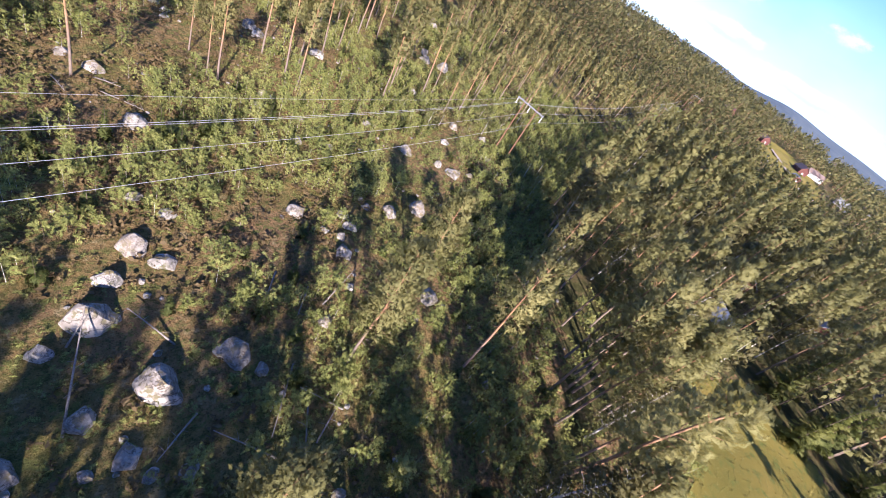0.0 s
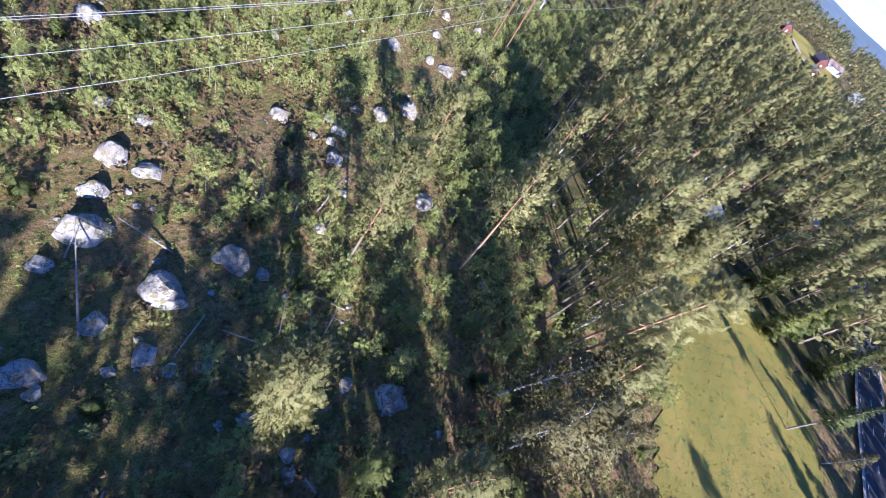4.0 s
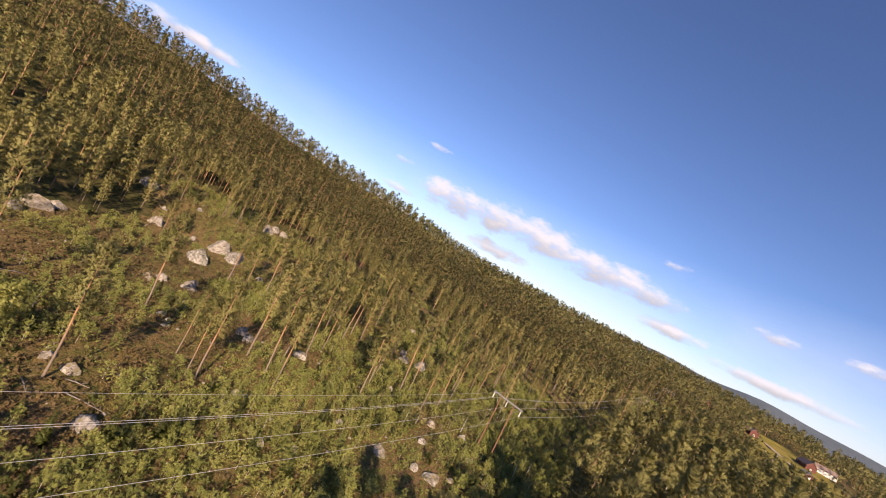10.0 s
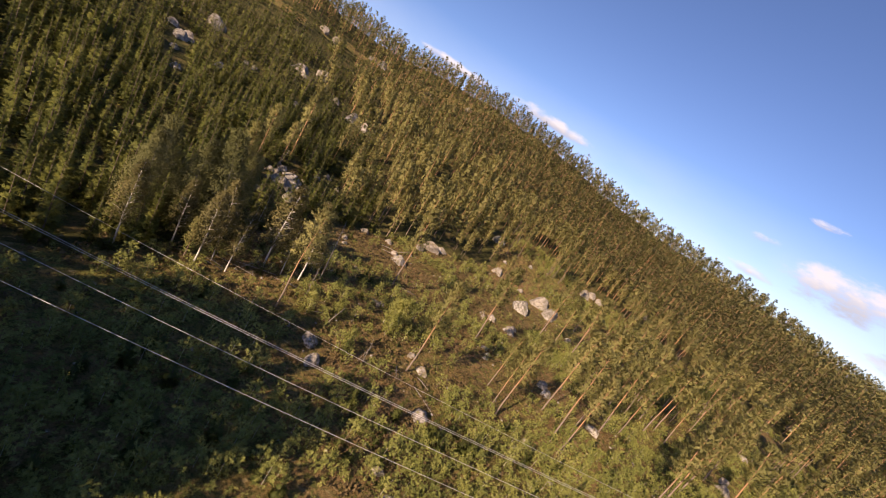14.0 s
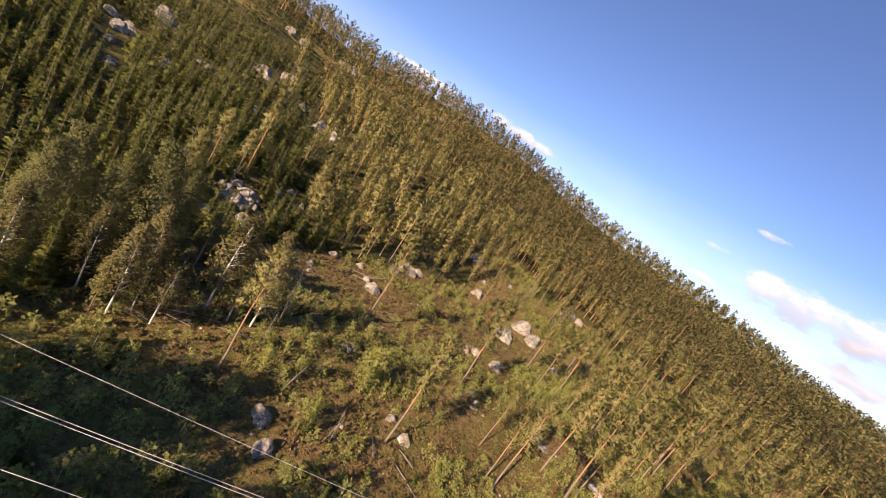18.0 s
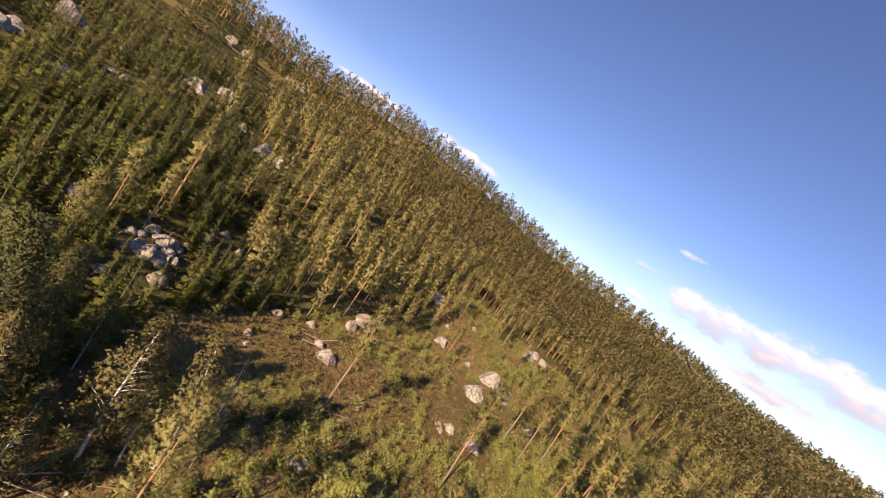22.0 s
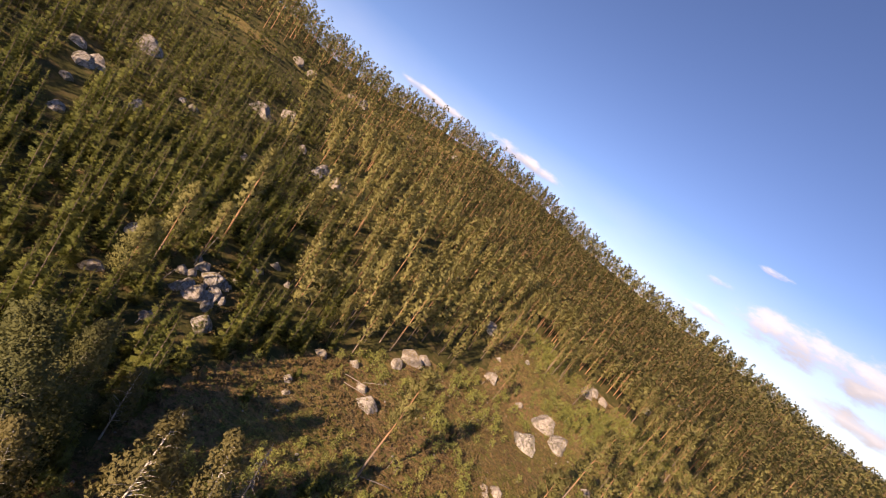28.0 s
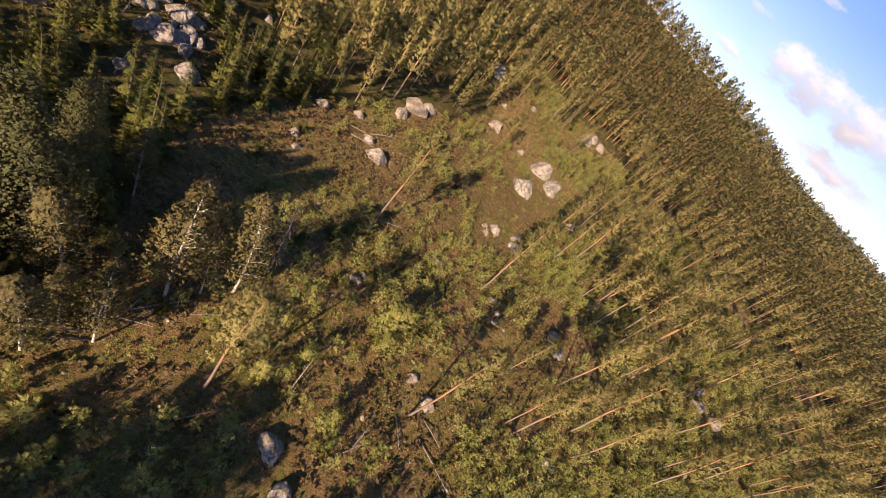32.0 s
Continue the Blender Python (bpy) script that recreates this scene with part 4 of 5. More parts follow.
def portal_pole():
    """Two wooden legs under a steel crossarm with three hanging insulators; the arm runs along y."""
    root = new("power_pole")
    for s in (-1.75, 1.75):
        v, f = tube([(0, s * 1.05, -0.6), (0, s, 6.5), (0, s * 0.96, 13.9)], [0.17, 0.145, 0.115], 10)
        part("leg", mesh("leg", v, clean(f), [POLE_WOOD], smooth=True), None, root, "red-brown impregnated wooden pole")
    for x in (-0.17, 0.17):
        part("crossarm", box_mesh("crossarm", x - 0.045, x + 0.045, -3.7, 3.7, 12.75, 12.95, 0.012), ARM_STEEL, root, "pale grey steel beam")
    for y in (-3.5, 0, 3.5):
        part("hanger", box_mesh("hanger", -0.24, 0.24, y - 0.06, y + 0.06, 12.66, 12.75, 0.01), ARM_STEEL, root)
        rings = []
        z = np.arange(0, 1.25, 0.055)
        r = np.where(np.arange(len(z)) % 2 == 0, 0.03, 0.125)
        v, f = tube(np.stack([0 * z, 0 * z + y, 12.66 - z], 1), r, 10)
        part("insulator", mesh("insulator", v, clean(f), [GLASS_GREY], smooth=False), None, root, "string of pale glazed insulator discs")
    for s in (-1, 1):
        v, f = tube([(0.05, s * 1.72, 11.0), (0.05, s * 3.3, 12.8)], [0.035, 0.035], 6)
        part("brace", mesh("brace", v, clean(f), [ARM_STEEL]), None, root)
    return tagged(root, "wooden H-frame power pole with pale steel crossarm", "power pole", "poles of the power line")


POLES = [(-69.0, 16.4, -13.0), (73.6, 49.2, -8.0), (223.0, 82.0, -12.0), (330.0, 105.0, -12.0)]
first = portal_pole()
for i, (x, y, turn) in enumerate(POLES):
    copy_thing(first, pose(x, y, float(land(x, y)), 0, 0, -turn))
drop(first)


def hang_wires():
    for (x0, y0, t0), (x1, y1, t1) in zip(POLES, POLES[1:]):
        for off in (-3.5, 0.0, 3.5, 3.8, 7.2):
            out0, out1 = off, off
            if off > 4:
                if x0 > 0:
                    continue
                out1 = 1.75
            k = np.linspace(0, 1, 26)
            a = np.array([x0 - math.sin(radians(-t0)) * out0, y0 + math.cos(radians(-t0)) * out0, float(land(x0, y0)) + (11.42 if off < 4 else 13.7)])
            b = np.array([x1 - math.sin(radians(-t1)) * out1, y1 + math.cos(radians(-t1)) * out1, float(land(x1, y1)) + (11.42 if off < 4 else 13.7)])
            pts = a + (b - a) * k[:, None]
            pts[:, 2] -= 1.9 * 4 * k * (1 - k)
            v, f = tube(pts, np.full(26, 0.017 if off < 4 else 0.011), 6)
            tagged(new("power_line", mesh("power_line", v, clean(f), [WIRE_METAL], smooth=True)), "thin bare aluminium wire hung between the poles", "power line", "wires of the power line")


hang_wires()

# ---- field, road and farm ----


def grass_material():
    n = Nodes("meadow_grass")
    p = n.add("ShaderNodeNewGeometry").outputs["Position"]
    large, mid, fine = n.noise(p, 0.06, 4), n.noise(p, 0.5, 5, 0.65), n.noise(p, 6, 4, 0.7)
    col = n.ramp(large, [(0.3, (0.13, 0.12, 0.022)), (0.55, (0.20, 0.165, 0.034)), (0.75, (0.25, 0.18, 0.05))])
    col = n.mix(n.step(mid, 0.5, 0.7), col, (0.11, 0.13, 0.03))
    col = n.mix(n.step(fine, 0.5, 0.75), col, (0.23, 0.205, 0.07))
    return n.finish(col, 0.9, fine, 0.8, 0.15, spec=0.1)


GRASS = grass_material()
GRASS_BLADES = foliage("grass_blades", (0.10, 0.11, 0.025), (0.20, 0.19, 0.05), (0.30, 0.26, 0.09), 0.3)
ASPHALT = plain("asphalt", (0.04, 0.042, 0.046), 0.85, 0.0, 0.3, 0.6)
ROAD_PAINT = plain("road_paint", (0.75, 0.75, 0.72), 0.6, 0.0, 0.2, 4.0)
GRAVEL = plain("gravel", (0.34, 0.30, 0.25), 0.95, 0.0, 0.3, 0.8)


def patch(name, poly, step, material, label, category, lift=0.06):
    """A piece of ground that follows the land, inside a polygon."""
    xs, ys = [p[0] for p in poly], [p[1] for p in poly]
    gx, gy = np.meshgrid(np.arange(min(xs) - step, max(xs) + 2 * step, step), np.arange(min(ys) - step, max(ys) + 2 * step, step), indexing="ij")
    keep = inside(poly, gx.ravel(), gy.ravel()).reshape(gx.shape)
    V = np.stack([gx.ravel(), gy.ravel(), land(gx.ravel(), gy.ravel()) + lift], 1)
    n = gx.shape[1]
    i, j = np.where(keep[:-1, :-1] & keep[1:, :-1] & keep[:-1, 1:] & keep[1:, 1:])
    F = np.stack([i * n + j, (i + 1) * n + j, (i + 1) * n + j + 1, i * n + j + 1], 1)
    used = np.unique(F)
    back = np.zeros(len(V), int)
    back[used] = np.arange(len(used))
    return tagged(new(name, mesh(name, V[used], back[F], [material], smooth=True)), label, category, kind="structure")


patch("meadow", FIELD, 1.0, GRASS, "mown yellow-green hay meadow among trees", "meadow", 0.08)
patch("farm_meadow", FARM, 5.0, GRASS, "green farm pasture beyond the woods", "meadow", 0.5)


def ribbon(name, x0, x1, centre, off0, off1, lift, material, step=2.0):
    """A strip along a course y = centre(x), between two offsets across it."""
    x = np.arange(x0, x1 + 1e-6, min(step, x1 - x0))
    y = np.array([float(centre(v)) for v in x])
    z = np.array([float(land(v, float(centre(v)))) for v in x])
    z = np.convolve(np.pad(z, 6, "edge"), np.ones(13) / 13, "valid") + lift if len(z) > 13 else z + lift
    t = np.gradient(np.stack([x, y], 1), axis=0)
    t /= np.linalg.norm(t, axis=1, keepdims=True)
    nx, ny = -t[:, 1], t[:, 0]
    V = np.concatenate([np.stack([x + nx * o, y + ny * o, z], 1) for o in (off0, off1)])
    n = len(x)
    F = np.array([(n + i, n + i + 1, i + 1, i) for i in range(n - 1)])[:, ::-1]
    return mesh(name, V, F, [material])


road = new("road", ribbon("road", -60, 330, road_y, -2.75, 2.75, 0.45, ASPHALT))
tagged(road, "two-lane asphalt road with white dashed lines", "road", kind="structure")
shoulder = new("road_verge", ribbon("road_verge", -60, 330, road_y, -3.4, 3.4, 0.36, GRAVEL))
tagged(shoulder, "gravel verge beside the asphalt road", "verge", kind="structure")


def road_marks():
    z0 = np.array([float(land(v, float(road_y(v)))) for v in np.arange(-60, 330 + 1e-6, 2.0)])
    zs = np.convolve(np.pad(z0, 6, "edge"), np.ones(13) / 13, "valid") + 0.45
    long_dash, short_dash = mesh("long_dash", *slab(3.0, 0.12), [ROAD_PAINT]), mesh("short_dash", *slab(1.0, 0.11), [ROAD_PAINT])
    for me, gap, offs in ((long_dash, 9.0, (0,)), (short_dash, 3.0, (-2.5, 2.5))):
        for off in offs:
            for x in np.arange(42, 190, gap):
                turn = math.degrees(math.atan(0.1025 if x < 100 else 0.135))
                c, s = math.cos(radians(turn)), math.sin(radians(turn))
                o = new("road_line", me)
                o.parent = road
                o.matrix_local = pose(x - s * off, float(road_y(x)) + c * off, float(np.interp(x, np.arange(-60, 330 + 1e-6, 2.0), zs)) + 0.004, 0, 0, turn)


def slab(length, width):
    V = np.array([(-length / 2, -width / 2, 0), (length / 2, -width / 2, 0), (length / 2, width / 2, 0), (-length / 2, width / 2, 0)])
    return V, np.array([(0, 1, 2, 3)])


road_marks()
tagged(new("farm_track", ribbon("farm_track", 395, 640, lambda x: 1.0 + (x - 391) * 0.49, -2.2, 2.2, 0.9, GRAVEL, 5.0)), "pale gravel farm track along the pasture", "track", kind="structure")

RED_PAINT = plain("falun_red_boards", (0.13, 0.05, 0.04), 0.85, 0.0, 0.35, 0.5)
WHITE_PAINT = plain("white_paint", (0.55, 0.55, 0.53), 0.6, 0.0, 0.1)
TILE_ROOF = plain("weathered_roof", (0.20, 0.15, 0.13), 0.8, 0.0, 0.3, 0.7)
METAL_ROOF = plain("grey_metal_roof", (0.30, 0.33, 0.37), 0.6, 0.2, 0.15, 0.5)
WINDOW_DARK = plain("window_glass", (0.04, 0.05, 0.06), 0.1, 0.0, 0.2)


def farm_house(x, y, turn, length, width, eaves, rise, wall, roof, label, category="house"):
    """Walls, a pitched roof with overhang, windows with frames, a door and a chimney."""
    root = new("barn" if category == "barn" else "house")
    L, W = length / 2, width / 2
    bm = bmesh.new()
    prof = [(-W, 0), (W, 0), (W, eaves), (0, eaves + rise), (-W, eaves)]
    ends = [[bm.verts.new((sx * L, py, pz - (0.8 if pz == 0 else 0))) for py, pz in prof] for sx in (-1, 1)]
    bm.faces.new(ends[0])
    bm.faces.new(ends[1][::-1])
    for i in range(5):
        bm.faces.new((ends[0][i], ends[1][i], ends[1][(i + 1) % 5], ends[0][(i + 1) % 5]))
    bmesh.ops.recalc_face_normals(bm, faces=bm.faces[:])
    part("wall", bm, wall, root)
    over, th = 0.5, 0.18
    for s in (-1, 1):
        bm = bmesh.new()
        k = rise / W
        pts = [(0, eaves + rise + 0.03), (s * (W + over), eaves - over * k + 0.03)]
        vs = [bm.verts.new((sx * (L + over), py, pz + dz)) for sx in (-1, 1) for py, pz in pts for dz in (0, th)]
        bmesh.ops.convex_hull(bm, input=vs)
        part("roof", bm, roof, root)
    n = max(2, int(length / 4))
    for s in (-1, 1):
        for i in range(n):
            cx = -L + length * (i + 0.5) / n
            win = part("window", box_mesh("window", cx - 0.55, cx + 0.55, s * W - 0.04, s * W + 0.04, eaves - 1.9, eaves - 0.6), WHITE_PAINT, root)
            part("pane", box_mesh("pane", cx - 0.45, cx + 0.45, s * W - 0.05, s * W + 0.05, eaves - 1.8, eaves - 0.7), WINDOW_DARK, win)
    part("door", box_mesh("door", -L - 0.05, -L + 0.05, -0.9, 0.9, 0.0, 2.1), WHITE_PAINT, root)
    if category == "house":
        part("chimney", box_mesh("chimney", 0.5, 1.3, -0.4, 0.4, eaves + rise - 0.5, eaves + rise + 0.9, 0.03), TILE_ROOF, root)
    root.matrix_world = pose(x, y, float(land(x, y)) + 0.3, 0, 0, turn)
    return tagged(root, label, category, "farm buildings")


farm_house(556, 47, 35, 16, 9, 4.4, 3.8, RED_PAINT, TILE_ROOF, "large red wooden barn with weathered tile roof", "barn")
farm_house(580, 36, 120, 18, 8, 4.0, 3.2, WHITE_PAINT, TILE_ROOF, "long farmhouse with white front and tiled roof")
farm_house(452, 36, 35, 9, 6, 2.8, 2.0, RED_PAINT, METAL_ROOF, "low red shed with pale metal roof", "barn")
farm_house(530, -2, 100, 13, 8, 4.0, 3.0, WHITE_PAINT, METAL_ROOF, "white cottage with pale metal roof among trees")
farm_house(575, -18, 70, 13, 8, 4.0, 3.2, RED_PAINT, TILE_ROOF, "red cottage with tiled roof among trees")
farm_house(560, -24, 110, 10, 7, 3.6, 2.8, WHITE_PAINT, METAL_ROOF, "small white cottage beside the red one")
farm_house(524, 134, 60, 12, 8, 4.6, 3.4, RED_PAINT, TILE_ROOF, "dark red house at the edge of the woods")
farm_house(145, -20.5, 15, 8, 6, 2.6, 2.2, RED_PAINT, METAL_ROOF, "small red cabin with grey metal roof among the trees")
farm_house(93.5, -3.3, 40, 7, 5, 2.5, 1.8, RED_PAINT, METAL_ROOF, "little shed with grey metal roof deep in the wood", "barn")
farm_house(134, 0, 25, 8, 5.5, 2.6, 2.0, RED_PAINT, METAL_ROOF, "red outbuilding with grey metal roof behind the trees", "barn")
farm_house(545, 92, 40, 14, 8, 4.0, 3.0, RED_PAINT, TILE_ROOF, "red outbuilding with brown tiled roof", "barn")


def bale(x, y):
    v, f = tube([(-0.62, 0, 0.62), (-0.58, 0, 0.62), (0.58, 0, 0.62), (0.62, 0, 0.62)], [0.55, 0.62, 0.62, 0.55], 14)
    ob = new("hay_bale", mesh("hay_bale", v, clean(f), [WHITE_PAINT], smooth=True))
    ob.matrix_world = pose(x, y, float(land(x, y)) + 0.45, 0, 0, (x * 37) % 180)
    tagged(ob, "round hay bale wrapped in white plastic", "hay bale", "bales on the pasture")


for x, y in ((408, 47), (430, 54), (441, 38), (418, 33), (452, 61), (474, 66), (425, 26), (416, 24), (434, 24), (490, 60)):
    bale(x, y)

# ---- boulders ----


def boulder_mesh(seed):
    """A glacial boulder: blocky, with worn faces and edges, half sunk."""
    r = random.Random(seed)
    bm = bmesh.new()
    bmesh.ops.create_icosphere(bm, subdivisions=3, radius=1.0)
    planes = [(Vector((r.uniform(-1, 1), r.uniform(-1, 1), r.uniform(-0.3, 1))).normalized(), r.uniform(0.5, 0.8)) for _ in range(13)]
    off = Vector((seed * 3.1, seed * 1.7, 0))
    sx, sy, sz = r.uniform(0.42, 0.6), r.uniform(0.36, 0.5), r.uniform(0.34, 0.55)
    for v in bm.verts:
        p = v.co.copy()
        for n, d in planes:
            e = p.dot(n) - d
            if e > 0:
                p -= n * e * 0.97
        p += v.co.normalized() * (0.12 * noise.noise(p * 1.9 + off) + 0.045 * noise.noise(p * 5.3 + off))
        v.co = Vector((p.x * sx, p.y * sy, p.z * sz))
    for f in bm.faces:
        f.smooth = False
    me = bpy.data.meshes.new("boulder")
    bm.to_mesh(me)
    bm.free()
    me.materials.append(ROCK)
    return me


BOULDERS = [boulder_mesh(s) for s in range(1, 10)]


def place_boulders():
    r = random.Random(5)
    for group, rows in zip(("boulders below the camera", "boulders under the power line", "boulders on the clear-cut", "boulders on the hillside"), BOULDER_SPOTS):
        for x, y, w in rows:
            w = min(w, 9.0)
            ob = new("boulder", r.choice(BOULDERS))
            ob.matrix_world = pose(x, y, float(land(x, y)) + w * 0.05, r.uniform(-12, 12), r.uniform(-12, 12), r.uniform(0, 360)) @ Matrix.Scale(w * 1.12, 4)
            tagged(ob, "large pale granite boulder, lichen-flecked, half sunk in heather" if w > 3 else "grey granite boulder lying among low shrubs", "boulder", group)


place_boulders()

# ---- single trees ----


def bare_tree(seed, height):
    """A dead spruce: grey stem with drooping bare twigs."""
    r = np.random.default_rng(seed)
    k = np.linspace(0, 1, 5)
    stem = tube(np.stack([0.02 * height * k ** 2, 0 * k, k * height], 1), height * 0.009 * (1.15 - k) + 0.012, 6)
    twigs = []
    for i in range(70):
        q = 0.18 + 0.8 * r.random()
        w = r.random() * 6.283
        ln = 1.5 * (1 - q) ** 0.7 * (0.5 + 0.7 * r.random()) + 0.15
        b = np.array([0.02 * height * q ** 2, 0, q * height])
        d = np.array([math.cos(w), math.sin(w), 0])
        twigs.append(tube([b, b + d * ln * 0.6 - (0, 0, ln * 0.2), b + d * ln - (0, 0, ln * 0.55)], [0.028, 0.02, 0.008], 3, False))
    return stem, join(twigs)


def single_trees():
    r = random.Random(12)
    tall = [tree_thing("pine", pine_shape(200 + i, 17.5, 0.54 - 0.05 * (i % 2), 2.0 + 0.25 * (i % 3), 12, 6, 34, 0.46, wide=0.6), PINE_BARK, PINE_NEEDLES, "tall seed pine, bare orange trunk under a small crown", "pine tree") for i in range(4)]
    full = [tree_thing("pine", pine_shape(220 + i, 16.5, 0.42, 2.6, 14, 7, 52, 0.42, wide=0.6), PINE_BARK, PINE_NEEDLES, "bushy pine with a broad olive-green crown", "pine tree") for i in range(3)]
    birch = [tree_thing("birch", broadleaf_shape(240 + i, 14, 2.0, 130, 24, 0.17, 0.24), BIRCH_BARK, BIRCH_LEAVES, "white-stemmed birch with thinning yellow-green leaves", "birch tree") for i in range(3)]
    aspen = [tree_thing("aspen", broadleaf_shape(260 + i, 18, 3.1, 260, 56, 0.13, 0.10), ASPEN_BARK, ASPEN_LEAVES, "large grey-green aspen with a dense rounded crown", "aspen tree") for i in range(2)]
    spruce = [tree_thing("spruce", spruce_shape(280 + i, 9.5, 1.6, 16, 7, 4, 6), SPRUCE_BARK, SPRUCE_NEEDLES, "young spruce with drooping dark green boughs", "spruce tree") for i in range(3)]
    young = [tree_thing("young_birch", sapling_shape(300 + i, 4.5, 1.25, 12, 5, 18, 0.34), BIRCH_BARK, SAPLING_LEAVES, "small leafy birch with bright yellow-green leaves", "birch tree") for i in range(2)]
    open_pines = [(2.9, 60.3, 18.0), (13.2, 88.0, 20.0), (-9.5, 88.8, 21.0), (32.5, 118.0, 21.5), (30.0, 75.5, 19.5), (31.4, 68.0, 19.0), (43.4, 118.0, 22.0), (50.0, 113.0, 22.0),
                  (43.6, 80.0, 19.3), (47.7, 92.0, 21.5), (19.7, 63.8, 17.0), (32.1, 64.5, 16.5), (75.2, 91.8, 22.0), (18.5, 65.0, 12.5), (18.0, 72.9, 12.5), (74.3, 115.0, 22.0),
                  (17.4, 150.1, 13.0), (-19.3, 54.5, 17.0), (-28.3, 126.0, 22.0), (-55.0, 92.5, 17.5), (-54.3, 102.9, 13.0), (54.4, 69.4, 18.0), (62.0, 78.0, 19.0), (58.0, 103.0, 21.0)]
    for x, y, h in open_pines:
        tagged(put(r.choice(tall), x, y, h / 17.5, r.uniform(0, 360), (r.uniform(-2, 2), r.uniform(-2, 2))), group="seed pines on the clear-cut")
    # tall pines never in view, added for their long shadows on the clear-cut
    unseen_shade_pines = [(-41, 14.5, 22), (-36.5, 16, 23), (-32.5, 14.5, 21), (-47, 12, 21)]
    for x, y, h in unseen_shade_pines:
        tagged(put(r.choice(full), x, y, h / 17.0, r.uniform(0, 360)), group="tall pines beside the line")
    edge_pines = [(5.8, 4.7, 15.5), (11.0, -5.1, 15.1), (18.2, 14.4, 17.0), (29.6, 20.5, 16.2), (30.6, 9.5, 17.2), (47.9, 16.1, 16.0), (41.6, 0.0, 17.5), (37.6, -0.6, 16.5), (39.5, 2.6, 17.5),
                  (47.1, 5.0, 17.5), (-28.7, 118.6, 11.5), (-51.9, 84.0, 15.0), (-23.6, 130.4, 15.5), (43.6, 1.0, 17.0), (44.5, -2.5, 18.0), (51.5, 9.0, 17.5), (55.5, 14.0, 18.0), (35.0, -4.0, 17.0),
                  (33.0, -7.0, 14.0), (60.0, 20.0, 17.5), (66.0, 26.0, 18.0), (48.0, -4.0, 18.0), (52.0, 3.0, 17.5), (57.0, 7.0, 18.0), (28.0, -8.0, 14.5), (-33.6, 51.1, 7.2)]
    for x, y, h in edge_pines:
        tagged(put(r.choice(full if y > 4 and x < 30 or h < 9 else tall), x, y, h / 17.0, r.uniform(0, 360), (r.uniform(-2, 2), r.uniform(-2, 2))), group="pines at the edge of the wood")
    birches = [(66.9, -38.6, 7.0), (-27.0, 61.5, 16.5), (-36.1, 71.1, 10.0), (-21.8, 65.2, 15.5), (-37.5, 53.0, 11.0), (-32.6, 52.3, 13.0), (-32.0, 55.2, 9.5), (-29.1, 54.9, 10.7), (-40.0, 46.0, 12.5), (-34.5, 59.0, 13.0), (-24.5, 63.5, 11.0),
               (25.3, -3.8, 15.0), (20.5, -6.5, 13.0), (23.8, -10.5, 13.0), (40.5, -3.6, 14.5), (30.2, -24.6, 10.0), (18.5, -12.5, 12.0), (29.5, -11.5, 10.0), (34.0, -12.5, 7.0),
               (27.0, -16.5, 10.5), (38.0, -9.0, 10.0), (45.0, -8.5, 7.5), (22.5, -18.0, 13.0), (15.5, -13.4, 11.0)]
    for x, y, h in birches:
        tagged(put(r.choice(birch), x, y, h / 14.0, r.uniform(0, 360), (r.uniform(-4, 4), r.uniform(-4, 4))), group="birches at the edge of the wood")
    for x, y, h in ((-37.5, 60.4, 19.0), (-41.5, 57.0, 16.0), (-39.5, 66.0, 15.0), (-44.5, 52.0, 15.5), (-43.0, 63.0, 15.0), (-47.0, 58.0, 16.0)):
        tagged(put(r.choice(aspen), x, y, h / 18.0), group="aspens beside the clear-cut")
    for x, y, h in ((82.4, -23.6, 14.0), (88.0, -26.5, 14.0), (90.5, -18.0, 15.0), (86.0, -34.0, 12.0), (-44.0, 66.0, 9.5), (-47.0, 72.0, 10.0), (-40.5, 79.0, 7.5), (-43.0, 84.0, 8.5), (-37.5, 92.0, 6.5), (-34.0, 99.0, 6.0), (-47.0, 61.0, 11.0),
                    (-50.5, 67.0, 11.0), (-52.0, 74.0, 9.0), (-54.0, 90.0, 10.0), (-40.0, 100.0, 7.5), (-36.0, 108.0, 8.0), (-14.5, 80.5, 5.0), (-29.5, 88.5, 4.0), (4.5, 47.5, 4.2),
                    (9.5, 48.0, 5.2), (-1.5, 44.5, 4.0), (15.5, 49.0, 5.0), (-6.5, 53.0, 4.0)):
        tagged(put(r.choice(spruce), x, y, h / 9.5), group="single spruces round the clear-cut")
    for x, y, h in ((10.2, -2.1, 6.0), (16.8, 3.4, 5.0), (-2.9, 68.9, 8.2), (-4.4, 69.6, 7.0), (-7.1, 55.4, 4.2), (-3.5, 66.5, 5.0), (-15.5, 57.0, 4.5), (-12.0, 60.5, 4.0), (20.0, 6.5, 4.0),
                    (13.5, -9.0, 5.5), (2.5, -6.5, 4.5), (-4.0, -6.0, 5.0), (-9.0, 1.0, 4.0), (8.0, -12.5, 5.5), (26.0, 3.0, 4.0)):
        tagged(put(r.choice(young), x, y, h / 4.5), group="young birches in the open")
    dead = new("dead_spruce")
    stem, twigs = bare_tree(4, 12.5)
    part("trunk", mesh("trunk", stem[0], clean(stem[1]), [DEAD_WOOD], smooth=True), None, dead)
    tagged(part("twigs", mesh("twigs", twigs[0], twigs[1], [DEAD_WOOD]), None, dead), kind="stuff")
    tagged(dead, "dead standing spruce, grey and leafless with drooping twigs", "dead tree", "dead trees")
